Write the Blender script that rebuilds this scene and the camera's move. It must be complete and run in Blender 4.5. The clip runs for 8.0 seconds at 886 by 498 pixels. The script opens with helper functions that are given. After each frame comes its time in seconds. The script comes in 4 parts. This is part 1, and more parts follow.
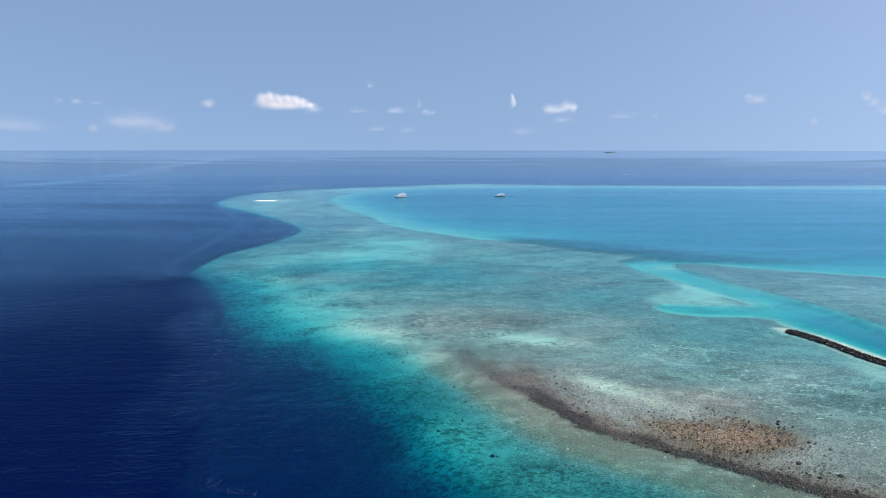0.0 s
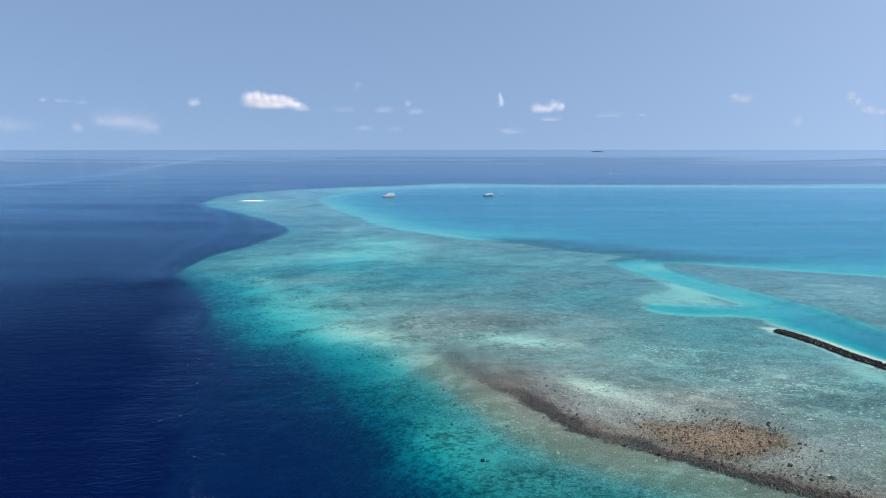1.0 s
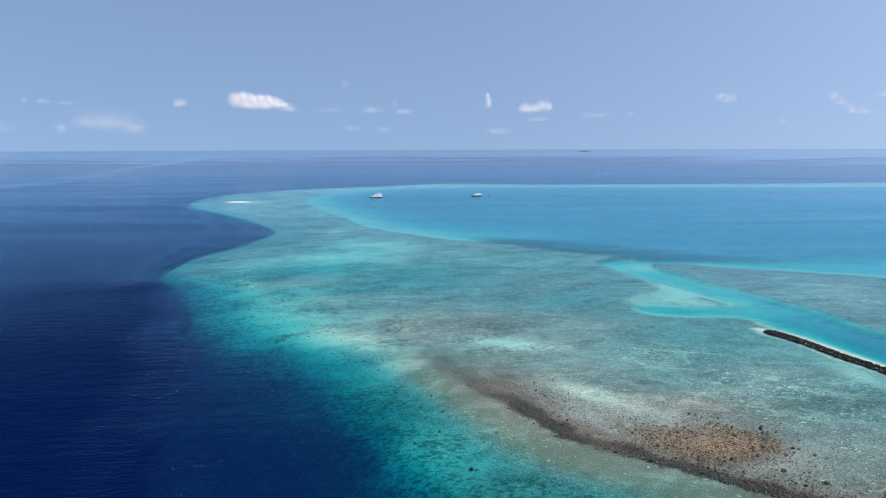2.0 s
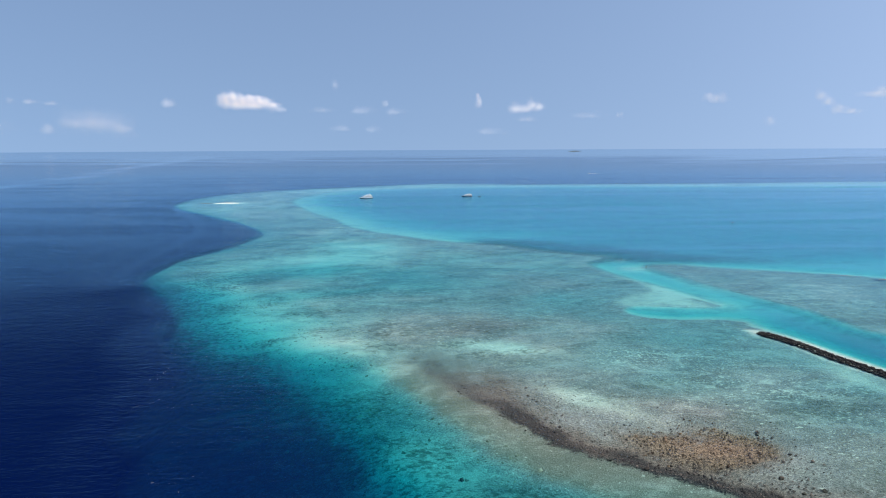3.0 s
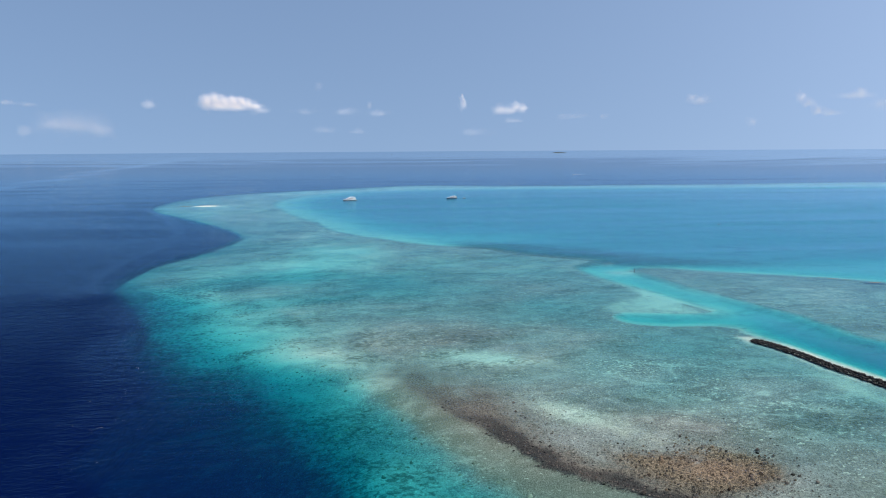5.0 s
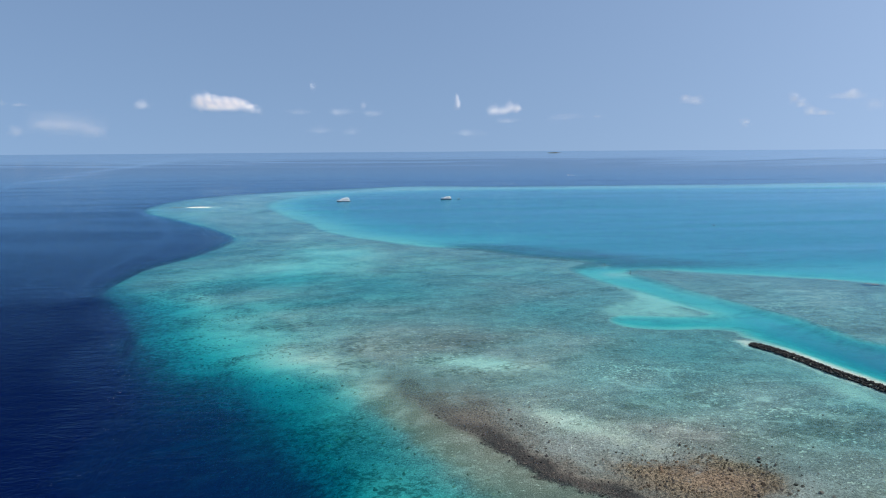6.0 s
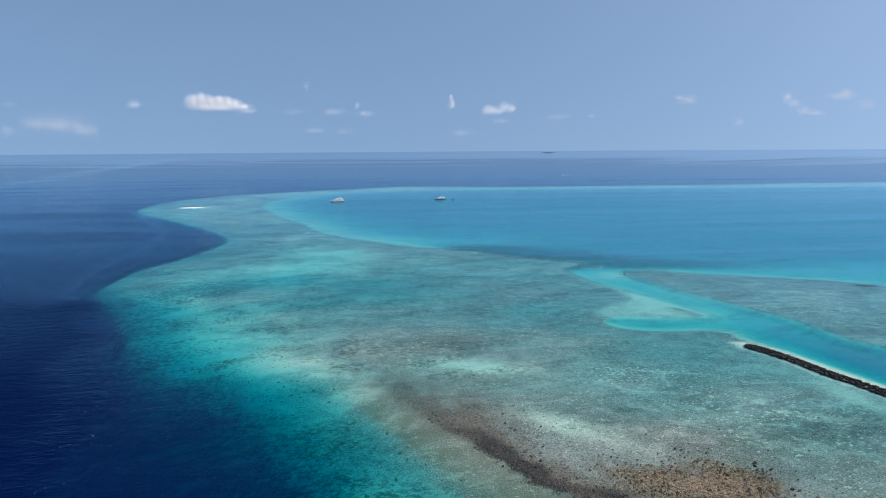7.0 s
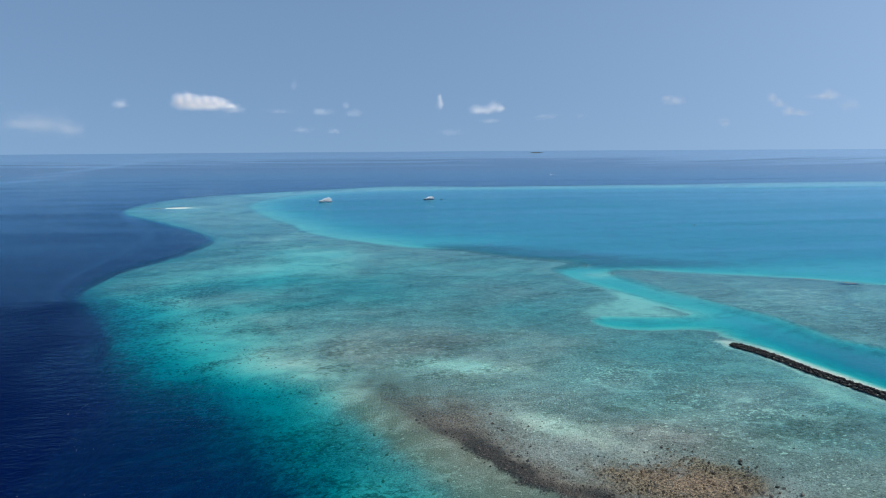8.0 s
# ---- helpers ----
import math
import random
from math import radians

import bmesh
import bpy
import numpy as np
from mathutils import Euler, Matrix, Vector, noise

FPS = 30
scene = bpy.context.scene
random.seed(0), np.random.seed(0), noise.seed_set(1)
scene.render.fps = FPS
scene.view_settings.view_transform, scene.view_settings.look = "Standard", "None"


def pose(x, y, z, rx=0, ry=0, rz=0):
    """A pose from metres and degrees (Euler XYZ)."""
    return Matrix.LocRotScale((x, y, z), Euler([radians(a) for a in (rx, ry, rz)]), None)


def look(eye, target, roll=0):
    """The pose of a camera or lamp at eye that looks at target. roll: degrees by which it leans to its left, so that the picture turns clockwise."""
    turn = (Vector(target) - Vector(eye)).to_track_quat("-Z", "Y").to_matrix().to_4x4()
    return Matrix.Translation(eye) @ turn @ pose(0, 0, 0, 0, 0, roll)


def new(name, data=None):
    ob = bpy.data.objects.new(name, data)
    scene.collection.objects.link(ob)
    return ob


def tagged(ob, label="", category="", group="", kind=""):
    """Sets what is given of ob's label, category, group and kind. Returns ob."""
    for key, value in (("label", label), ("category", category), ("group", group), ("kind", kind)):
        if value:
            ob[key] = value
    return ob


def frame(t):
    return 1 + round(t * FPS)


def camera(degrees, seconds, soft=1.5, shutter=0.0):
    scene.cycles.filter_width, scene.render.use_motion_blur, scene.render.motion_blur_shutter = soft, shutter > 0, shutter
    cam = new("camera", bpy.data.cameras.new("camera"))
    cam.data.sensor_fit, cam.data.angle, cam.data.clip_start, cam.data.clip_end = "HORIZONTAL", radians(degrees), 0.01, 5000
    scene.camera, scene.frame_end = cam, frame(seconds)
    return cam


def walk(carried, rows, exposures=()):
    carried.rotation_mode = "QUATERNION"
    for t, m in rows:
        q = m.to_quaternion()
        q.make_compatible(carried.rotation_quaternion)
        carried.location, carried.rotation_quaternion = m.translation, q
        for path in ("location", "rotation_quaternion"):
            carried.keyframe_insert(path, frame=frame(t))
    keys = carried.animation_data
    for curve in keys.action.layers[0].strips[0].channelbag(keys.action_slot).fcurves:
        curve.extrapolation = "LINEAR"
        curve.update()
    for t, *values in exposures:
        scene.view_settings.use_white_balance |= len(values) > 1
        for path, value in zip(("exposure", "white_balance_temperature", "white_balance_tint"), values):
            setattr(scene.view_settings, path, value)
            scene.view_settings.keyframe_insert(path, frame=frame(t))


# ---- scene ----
cam = camera(70.4, 8.0, soft=1.05)


def aim(x, y, z, yaw, pitch, roll):
    """A camera pose from its place and its turn in degrees (yaw to the left from +y, pitch up, roll as look())."""
    return pose(x, y, z, 0, 0, yaw) @ pose(0, 0, 0, 90 + pitch) @ pose(0, 0, 0, 0, 0, roll)


PATH = [
    (0.0, aim(-3.04, -5.0, 102.0, 0.02, -9.13, 0.03)),
    (0.5, aim(-3.08, -3.7, 102.15, -0.46, -9.17, 0.02)),
    (1.0, aim(-2.98, -1.6, 102.35, -1.03, -9.19, -0.02)),
    (1.5, aim(-2.68, 1.1, 102.5, -1.60, -9.19, -0.10)),
    (3.0, aim(-1.15, 10.3, 102.75, -2.92, -9.17, -0.28)),
    (3.5, aim(-0.7, 13.7, 102.82, -3.31, -9.14, -0.30)),
    (4.0, aim(-0.23, 17.4, 102.88, -3.68, -9.11, -0.31)),
    (4.5, aim(0.3, 21.1, 102.98, -3.99, -9.08, -0.33)),
    (6.0, aim(1.7, 31.1, 103.5, -4.78, -9.03, -0.38)),
    (6.5, aim(2.2, 33.1, 103.75, -5.01, -9.04, -0.38)),
    (7.0, aim(2.6, 34.1, 103.85, -5.28, -9.04, -0.38)),
    (7.5, aim(3.0, 34.4, 103.9, -5.62, -9.04, -0.38)),
    (8.0, aim(3.5, 34.6, 103.9, -6.29, -9.06, -0.38)),
]
walk(cam, PATH, exposures=[(0.0, 0.0, 6500, 10), (4.0, -0.08, 6480, 10), (6.0, -0.18, 6420, 8), (7.0, -0.24, 6250, 6), (8.0, -0.31, 6150, 3)])

# ---- world, sun, exposure ----
SUN_ROT, SUN_EL = radians(110), radians(52)
world = bpy.data.worlds.new("world")
scene.world = world
world.use_nodes = True
wn, wl = world.node_tree.nodes, world.node_tree.links
wn.clear()
sky = wn.new("ShaderNodeTexSky")
sky.sky_type = "NISHITA"
sky.sun_disc = False
sky.sun_elevation, sky.sun_rotation = SUN_EL, SUN_ROT
sky.altitude, sky.air_density, sky.dust_density, sky.ozone_density = 0, 1.0, 2.2, 3.0
# sea haze: the low sky takes the tone of the sky some degrees higher
wtc, wmp, wnv = wn.new("ShaderNodeTexCoord"), wn.new("ShaderNodeMapping"), wn.new("ShaderNodeVectorMath")
wmp.inputs["Location"].default_value, wmp.inputs["Scale"].default_value = (0, 0, 0.31), (1, 1, 0.62)
wnv.operation = "NORMALIZE"
wl.new(wtc.outputs["Generated"], wmp.inputs["Vector"])
wl.new(wmp.outputs[0], wnv.inputs[0])
wl.new(wnv.outputs[0], sky.inputs["Vector"])
wmix = wn.new("ShaderNodeMix")
wmix.data_type, wmix.blend_type = "RGBA", "MULTIPLY"
wmix.inputs["Factor"].default_value = 1.0
wmix.inputs[7].default_value = (1.09, 1.05, 1.0, 1.0)
bg, wout = wn.new("ShaderNodeBackground"), wn.new("ShaderNodeOutputWorld")
bg.inputs["Strength"].default_value = 0.183
wl.new(sky.outputs["Color"], wmix.inputs[6])
wl.new(wmix.outputs[2], bg.inputs["Color"])
wl.new(bg.outputs[0], wout.inputs[0])

sun = new("sun", bpy.data.lights.new("sun", "SUN"))
sun.data.energy, sun.data.angle, sun.data.color = 5.0, radians(0.53), (1.0, 0.95, 0.88)
to_sun = Vector((math.cos(SUN_EL) * math.sin(SUN_ROT), math.cos(SUN_EL) * math.cos(SUN_ROT), math.sin(SUN_EL)))
sun.matrix_world = look((0, 0, 300), tuple(Vector((0, 0, 300)) - to_sun))
scene.view_settings.exposure = 0.0


# ---- small tools ----
def part(name, bm, material, parent=None, label=""):
    """Link a bmesh as one mesh object, under a thing or a part."""
    me = bpy.data.meshes.new(name)
    bm.to_mesh(me)
    bm.free()
    if material:
        me.materials.append(material)
    ob = new(name, me)
    ob.parent = parent
    return tagged(ob, label)


def thing(name, m, label, category, group="", kind=""):
    ob = new(name)
    ob.empty_display_size = 0.5
    ob.matrix_basis = m
    return tagged(ob, label, category, group, kind)


def box(bm, x0, x1, y0, y1, z0, z1, taper=0.0):
    vs = [bm.verts.new((x, y, z)) for z, k in ((z0, 0.0), (z1, taper)) for x, y in
          ((x0 + k, y0 + k), (x1 - k, y0 + k), (x1 - k, y1 - k), (x0 + k, y1 - k))]
    for f in ((3, 2, 1, 0), (4, 5, 6, 7), (0, 1, 5, 4), (1, 2, 6, 5), (2, 3, 7, 6), (3, 0, 4, 7)):
        bm.faces.new([vs[i] for i in f])
    return vs


def loft(bm, rings, cap=True):
    """Skin a list of closed rings of points."""
    rows = [[bm.verts.new(p) for p in ring] for ring in rings]
    n = len(rows[0])
    for a, b in zip(rows, rows[1:]):
        for i in range(n):
            bm.faces.new((a[i], a[(i + 1) % n], b[(i + 1) % n], b[i]))
    if cap:
        bm.faces.new(rows[0][::-1])
        bm.faces.new(rows[-1])


def tube(bm, a, b, ra, rb=None, sides=8):
    a, b, rb = Vector(a), Vector(b), ra if rb is None else rb
    q = (b - a).to_track_quat("Z", "Y")
    loft(bm, [[p + q @ Vector((r * math.cos(t), r * math.sin(t), 0)) for t in np.linspace(0, 2 * math.pi, sides, False)] for p, r in ((a, ra), (b, rb))])


def bevel(bm, width, segments=2):
    bmesh.ops.bevel(bm, geom=bm.edges[:], offset=width, segments=segments, affect="EDGES", profile=0.6)


# ---- materials ----
class Nodes:
    def __init__(self, name):
        self.mat = bpy.data.materials.new(name)
        self.mat.use_nodes = True
        self.tree = self.mat.node_tree
        self.tree.nodes.clear()
        self.out = self.add("ShaderNodeOutputMaterial")

    def add(self, kind, **props):
        n = self.tree.nodes.new(kind)
        for k, v in props.items():
            setattr(n, k, v)
        return n

    def link(self, a, b):
        self.tree.links.new(a, b)

    def put(self, socket, value):
        if hasattr(value, "is_output"):
            self.link(value, socket)
        else:
            socket.default_value = value

    def math(self, op, a, b=0.0, clamp=False):
        n = self.add("ShaderNodeMath", operation=op, use_clamp=clamp)
        self.put(n.inputs[0], a)
        self.put(n.inputs[1], b)
        return n.outputs[0]

    def noise(self, scale, detail=4.0, rough=0.55, stretch=(1, 1, 1), distort=0.0, coord="Object"):
        tc, mp, n = self.add("ShaderNodeTexCoord"), self.add("ShaderNodeMapping"), self.add("ShaderNodeTexNoise")
        mp.inputs["Scale"].default_value = stretch
        self.link(tc.outputs[coord], mp.inputs["Vector"])
        self.link(mp.outputs[0], n.inputs["Vector"])
        n.inputs["Scale"].default_value, n.inputs["Detail"].default_value = scale, detail
        n.inputs["Roughness"].default_value, n.inputs["Distortion"].default_value = rough, distort
        return n.outputs["Fac"]

    def ramp(self, value, lo, hi, a=0.0, b=1.0):
        n = self.add("ShaderNodeMapRange", interpolation_type="SMOOTHSTEP")
        self.put(n.inputs["Value"], value)
        for k, v in zip(("From Min", "From Max", "To Min", "To Max"), (lo, hi, a, b)):
            self.put(n.inputs[k], v)
        return n.outputs[0]

    def mix(self, fac, a, b, blend="MIX"):
        n = self.add("ShaderNodeMix", data_type="RGBA", blend_type=blend)
        self.put(n.inputs["Factor"], fac)
        for s, v in ((n.inputs[6], a), (n.inputs[7], b)):
            self.put(s, v if hasattr(v, "is_output") else (*v, 1.0))
        return n.outputs[2]

    def attr(self, name):
        return self.add("ShaderNodeAttribute", attribute_name=name).outputs

    def bump(self, height, distance, strength=1.0, normal=None):
        n = self.add("ShaderNodeBump")
        n.inputs["Strength"].default_value = strength
        n.inputs["Distance"].default_value = distance
        self.link(height, n.inputs["Height"])
        if normal is not None:
            self.link(normal, n.inputs["Normal"])
        return n.outputs[0]

    def principled(self, color, rough=0.6, metal=0.0, normal=None, spec=0.5):
        b = self.add("ShaderNodeBsdfPrincipled")
        self.put(b.inputs["Base Color"], color if hasattr(color, "is_output") else (*color, 1.0))
        self.put(b.inputs["Roughness"], rough)
        b.inputs["Metallic"].default_value = metal
        b.inputs["Specular IOR Level"].default_value = spec
        if normal is not None:
            self.link(normal, b.inputs["Normal"])
        self.link(b.outputs[0], self.out.inputs[0])
        return self.mat


def water_material():
    """Sea water: clear in the shallows, blue with depth; waves, slicks and sky gloss. milk: the paler water of the
    lagoon. Haze over the far sea is put into its colour and gloss.
    """
    n = Nodes("sea_water")
    depth, milk = n.attr("depth")["Fac"], n.attr("milk")["Fac"]
    clear = n.add("ShaderNodeCombineColor")
    for s, k, j in zip(clear.inputs, REEF_LOSS, LAGOON_LOSS):
        loss = n.ramp(milk, 0, 1, -k, -j)
        n.put(s, n.math("EXPONENT", n.math("MULTIPLY", depth, loss)))
    scatter = n.math("SUBTRACT", 1.0, n.math("EXPONENT", n.math("MULTIPLY", depth, -0.06)))
    cloudy = n.ramp(n.noise(0.011, 4, 0.6, (0.3, 1, 1), 0.8), 0.3, 0.7, 0.84, 1.12)
    # far sea's body colour made paler and bluer to stand in for haze
    body = n.mix(scatter, (0.0, 0.0, 0.0), n.mix(n.math("MULTIPLY", milk, cloudy), n.mix(n.attr("sky_sheen")["Fac"], n.mix(n.attr("open")["Fac"], REEF_BODY, HAZE_BODY), SKY_SHEEN_BODY), LAGOON_BODY))
    tr, di, ad = n.add("ShaderNodeBsdfTransparent"), n.add("ShaderNodeBsdfDiffuse"), n.add("ShaderNodeAddShader")
    n.link(clear.outputs[0], tr.inputs["Color"])
    n.link(body, di.inputs["Color"])
    n.link(tr.outputs[0], ad.inputs[0])
    n.link(di.outputs[0], ad.inputs[1])
    # wind slicks calm the ripples; open water is rougher than the lagoon
    broad = n.ramp(n.noise(0.0045, 5, 0.62, (0.14, 1, 1), 1.5), 0.34, 0.66)
    thin = n.math("ABSOLUTE", n.math("SUBTRACT", n.noise(0.0016, 3, 0.5, (0.5, 1, 1), 2.5), 0.5))
    slick = n.math("MAXIMUM", broad, n.math("MAXIMUM", n.ramp(thin, 0.0, 0.035, 0.4, 0.0), n.attr("tide")["Fac"]))
    offing = n.attr("open")["Fac"]
    streak = n.ramp(n.noise(0.014, 5, 0.65, (0.07, 1, 1), 0.6), 0.35, 0.65, 0.0, 1.0)
    still = n.math("MAXIMUM", offing, milk)
    calm = n.math("MULTIPLY", n.ramp(depth, 0.3, 25.0, 0.35, 1.0), n.math("MULTIPLY", n.ramp(slick, 0, 1, 1.0, 0.5), n.ramp(offing, 0, 1, 1.0, 0.18)))
    calm = n.math("MULTIPLY", calm, n.ramp(n.attr("chop")["Fac"], 0, 0.8, 1.0, 2.2))
    ripple = n.math("MULTIPLY", n.noise(0.62, 4, 0.6, (0.5, 1, 1)), calm)
    swell = n.math("MULTIPLY", n.noise(0.17, 3, 0.5, (0.45, 1, 1)), calm)
    nrm = n.bump(ripple, 0.34, 1.0, n.bump(swell, 0.42))
    fr = n.add("ShaderNodeFresnel")
    fr.inputs["IOR"].default_value = 1.33
    n.link(nrm, fr.inputs["Normal"])
    gl = n.add("ShaderNodeBsdfGlossy")
    gl.inputs["Roughness"].default_value = 0.12
    far_haze = n.attr("far_haze")["Fac"]
    # gloss colour whitened towards the horizon, as haze would
    n.link(n.mix(far_haze, n.mix(offing, (0.45, 0.78, 1.0), (0.74, 0.90, 1.0)), (0.87, 0.96, 1.0)), gl.inputs["Color"])
    n.link(nrm, gl.inputs["Normal"])
    n.link(nrm, di.inputs["Normal"])
    mx = n.add("ShaderNodeMixShader")
    sheen = n.add("ShaderNodeMapRange")
    for k, v in zip(("From Min", "From Max", "To Min", "To Max"), (0.09, 1.0, 0.0, 1.0)):
        sheen.inputs[k].default_value = v
    n.link(fr.outputs[0], sheen.inputs["Value"])
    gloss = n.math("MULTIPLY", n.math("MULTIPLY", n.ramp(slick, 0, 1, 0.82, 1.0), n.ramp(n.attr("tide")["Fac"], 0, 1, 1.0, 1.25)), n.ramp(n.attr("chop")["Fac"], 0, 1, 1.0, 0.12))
    gloss = n.math("MULTIPLY", gloss, n.math("SUBTRACT", 1.0, n.math("MULTIPLY", n.math("MULTIPLY", still, streak), 0.38)))
    # far gloss raised and floored at the edge, in place of haze
    gloss = n.math("MULTIPLY", gloss, n.math("MULTIPLY", n.ramp(offing, 0, 0.8, 1.0, 1.34), n.ramp(far_haze, 0, 1, 1.0, 1.5)), clamp=True)
    gloss_and_haze = n.math("MAXIMUM", n.math("MULTIPLY", sheen.outputs[0], gloss), n.math("MULTIPLY", far_haze, n.ramp(n.noise(0.0042, 4, 0.62, (0.16, 1, 1), 1.0), 0.36, 0.64, 0.96, 0.68)))
    gloss_and_haze = n.math("MAXIMUM", gloss_and_haze, n.ramp(offing, 0.90, 1.0, 0.0, 0.97))
    n.link(n.math("ADD", gloss_and_haze, n.math("MULTIPLY", n.attr("tide")["Fac"], n.ramp(offing, 0, 1, 0.0, 0.18)), clamp=True), mx.inputs[0])
    n.link(ad.outputs[0], mx.inputs[1])
    n.link(gl.outputs[0], mx.inputs[2])
    n.link(mx.outputs[0], n.out.inputs[0])
    return n.mat


def seabed_material():
    """Sand, coral rubble, algae crust and dark live coral, mixed by the bed's zones."""
    n = Nodes("reef_bed")
    zone = n.add("ShaderNodeAttribute", attribute_name="zone")
    sep = n.add("ShaderNodeSeparateColor")
    n.link(zone.outputs["Color"], sep.inputs[0])
    sand_z, crust_z, coral_z = sep.outputs
    fleck_z, turf_z = n.attr("fleck")["Fac"], n.attr("turf")["Fac"]
    fine = n.noise(1.1, 5, 0.75)
    mid = n.noise(0.16, 5, 0.68, (0.85, 1, 1), 0.6)
    big = n.noise(0.022, 5, 0.62, (0.55, 1, 1), 0.8)
    grit = n.noise(2.6, 4, 0.75)
    clump = n.noise(0.46, 5, 0.68, (0.9, 1, 1), 0.4)
    pock = n.noise(0.75, 4, 0.6, (0.8, 1, 1), 0.3)
    spread = lambda v, k: n.math("MULTIPLY", n.math("SUBTRACT", v, 0.5), k)
    rubble = n.mix(n.ramp(fine, 0.32, 0.70), (0.160, 0.157, 0.150), (0.43, 0.42, 0.405))
    weed = n.mix(n.ramp(fine, 0.32, 0.66), (0.112, 0.109, 0.104), (0.325, 0.318, 0.302))
    rubble = n.mix(n.ramp(n.math("ADD", big, spread(mid, 0.9)), 0.36, 0.64), rubble, weed)
    rust = n.ramp(n.math("ADD", n.noise(0.013, 4, 0.6, (0.8, 1, 1), 1.0), spread(mid, 0.35)), 0.48, 0.66, 0.0, 0.75)
    rubble = n.mix(rust, rubble, n.mix(n.ramp(fine, 0.32, 0.70), (0.125, 0.113, 0.105), (0.315, 0.288, 0.268)))
    turf = n.mix(n.ramp(grit, 0.3, 0.7), (0.135, 0.125, 0.10), (0.265, 0.245, 0.198))
    sand = n.mix(n.ramp(grit, 0.3, 0.7), (0.46, 0.44, 0.38), (0.62, 0.60, 0.52))
    speck = n.math("ADD", n.math("MULTIPLY", fine, 0.55), n.math("MULTIPLY", n.noise(3.4, 4, 0.7, (0.8, 1, 1)), 0.45))
    ochre = n.mix(n.ramp(speck, 0.41, 0.57), (0.022, 0.015, 0.011), (0.39, 0.275, 0.192))
    dead = n.mix(n.ramp(speck, 0.36, 0.66), (0.028, 0.025, 0.024), (0.345, 0.298, 0.268))
    crust = n.mix(n.attr("ochre")["Fac"], dead, ochre)
    coral = n.mix(n.ramp(fine, 0.4, 0.6), (0.06, 0.065, 0.05), (0.17, 0.155, 0.11))
    lane = n.ramp(n.noise(0.15, 5, 0.68, (0.85, 1, 1), 0.5), 0.49, 0.74, 0.0, 0.6)
    gutter = n.ramp(n.noise(0.10, 5, 0.68, (0.8, 1, 1), 0.5), 0.30, 0.50, 0.5, 0.0)
    rubble = n.mix(lane, rubble, (0.44, 0.42, 0.39))
    rubble = n.mix(gutter, rubble, n.mix(1.0, rubble, (0.45, 0.47, 0.48), "MULTIPLY"))
    col = n.mix(n.ramp(turf_z, 0.15, 0.85), rubble, turf)
    col = n.mix(n.ramp(n.math("ADD", sand_z, n.math("ADD", spread(mid, 1.3), spread(fine, 0.8))), 0.15, 0.95), col, sand)
    col = n.mix(n.ramp(n.math("ADD", coral_z, n.math("ADD", n.math("ADD", spread(clump, 1.3), spread(n.noise(0.21, 4, 0.62, (0.8, 1, 1), 0.6), 0.9)), n.math("ADD", spread(fine, 0.8), spread(mid, 0.8)))), 0.32, 0.84, 0.0, 0.8), col, coral)
    col = n.mix(n.math("MULTIPLY", n.ramp(n.math("ADD", pock, n.math("MULTIPLY", fleck_z, n.ramp(big, 0.42, 0.62, 0.06, 0.17))), 0.635, 0.715), 0.85), col, (0.70, 0.67, 0.58))
    mottle = n.math("MULTIPLY", n.ramp(n.noise(0.55, 4, 0.62, (0.7, 1, 1), 0.4), 0.47, 0.60, 0.0, 0.75), n.ramp(coral_z, 0.22, 0.44))
    col = n.mix(mottle, col, (0.085, 0.09, 0.07))
    shoal = n.ramp(n.noise(0.11, 5, 0.68, (0.6, 1, 1), 0.8), 0.50, 0.68, 0.0, 0.75)
    col = n.mix(n.math("MULTIPLY", shoal, fleck_z), col, (0.62, 0.60, 0.54))
    col = n.mix(n.ramp(n.math("ADD", crust_z, n.math("ADD", spread(mid, 0.9), spread(fine, 1.2))), 0.12, 0.8), col, crust)
    col = n.mix(n.math("MULTIPLY", n.ramp(n.math("ADD", n.attr("fringe")["Fac"], spread(fine, 1.2)), 0.15, 0.70), 0.88), col, n.mix(n.ramp(grit, 0.45, 0.75), (0.018, 0.018, 0.020), (0.115, 0.10, 0.102)))
    drift = n.noise(0.048, 5, 0.66, (0.55, 1, 1), 0.9)
    col = n.mix(n.ramp(drift, 0.34, 0.50, 0.55, 0.0), col, n.mix(1.0, col, (0.62, 0.63, 0.66), "MULTIPLY"))
    col = n.mix(n.math("MULTIPLY", n.ramp(drift, 0.52, 0.68, 0.0, 0.34), n.ramp(crust_z, 0.1, 0.4, 1.0, 0.0)), col, (0.55, 0.53, 0.48))
    grain = n.noise(2.4, 4, 0.8, (0.8, 1, 1))
    # dark grit, with the shade of the small pits put into the colour
    col = n.mix(n.math("MULTIPLY", n.ramp(grain, 0.34, 0.58, 0.52, 0.0), n.ramp(sand_z, 0.4, 1.0, 1.0, 0.15)), col, n.mix(1.0, col, (0.3, 0.3, 0.3), "MULTIPLY"))
    col = n.mix(n.math("MULTIPLY", n.ramp(grain, 0.55, 0.78, 0.0, 0.6), n.ramp(crust_z, 0.2, 0.7, 1.0, 0.4)), col, (0.64, 0.61, 0.54))
    return n.principled(col, 0.85, 0.0, n.bump(grain, 0.22, 1.0, n.bump(fine, 0.55)), 0.2)


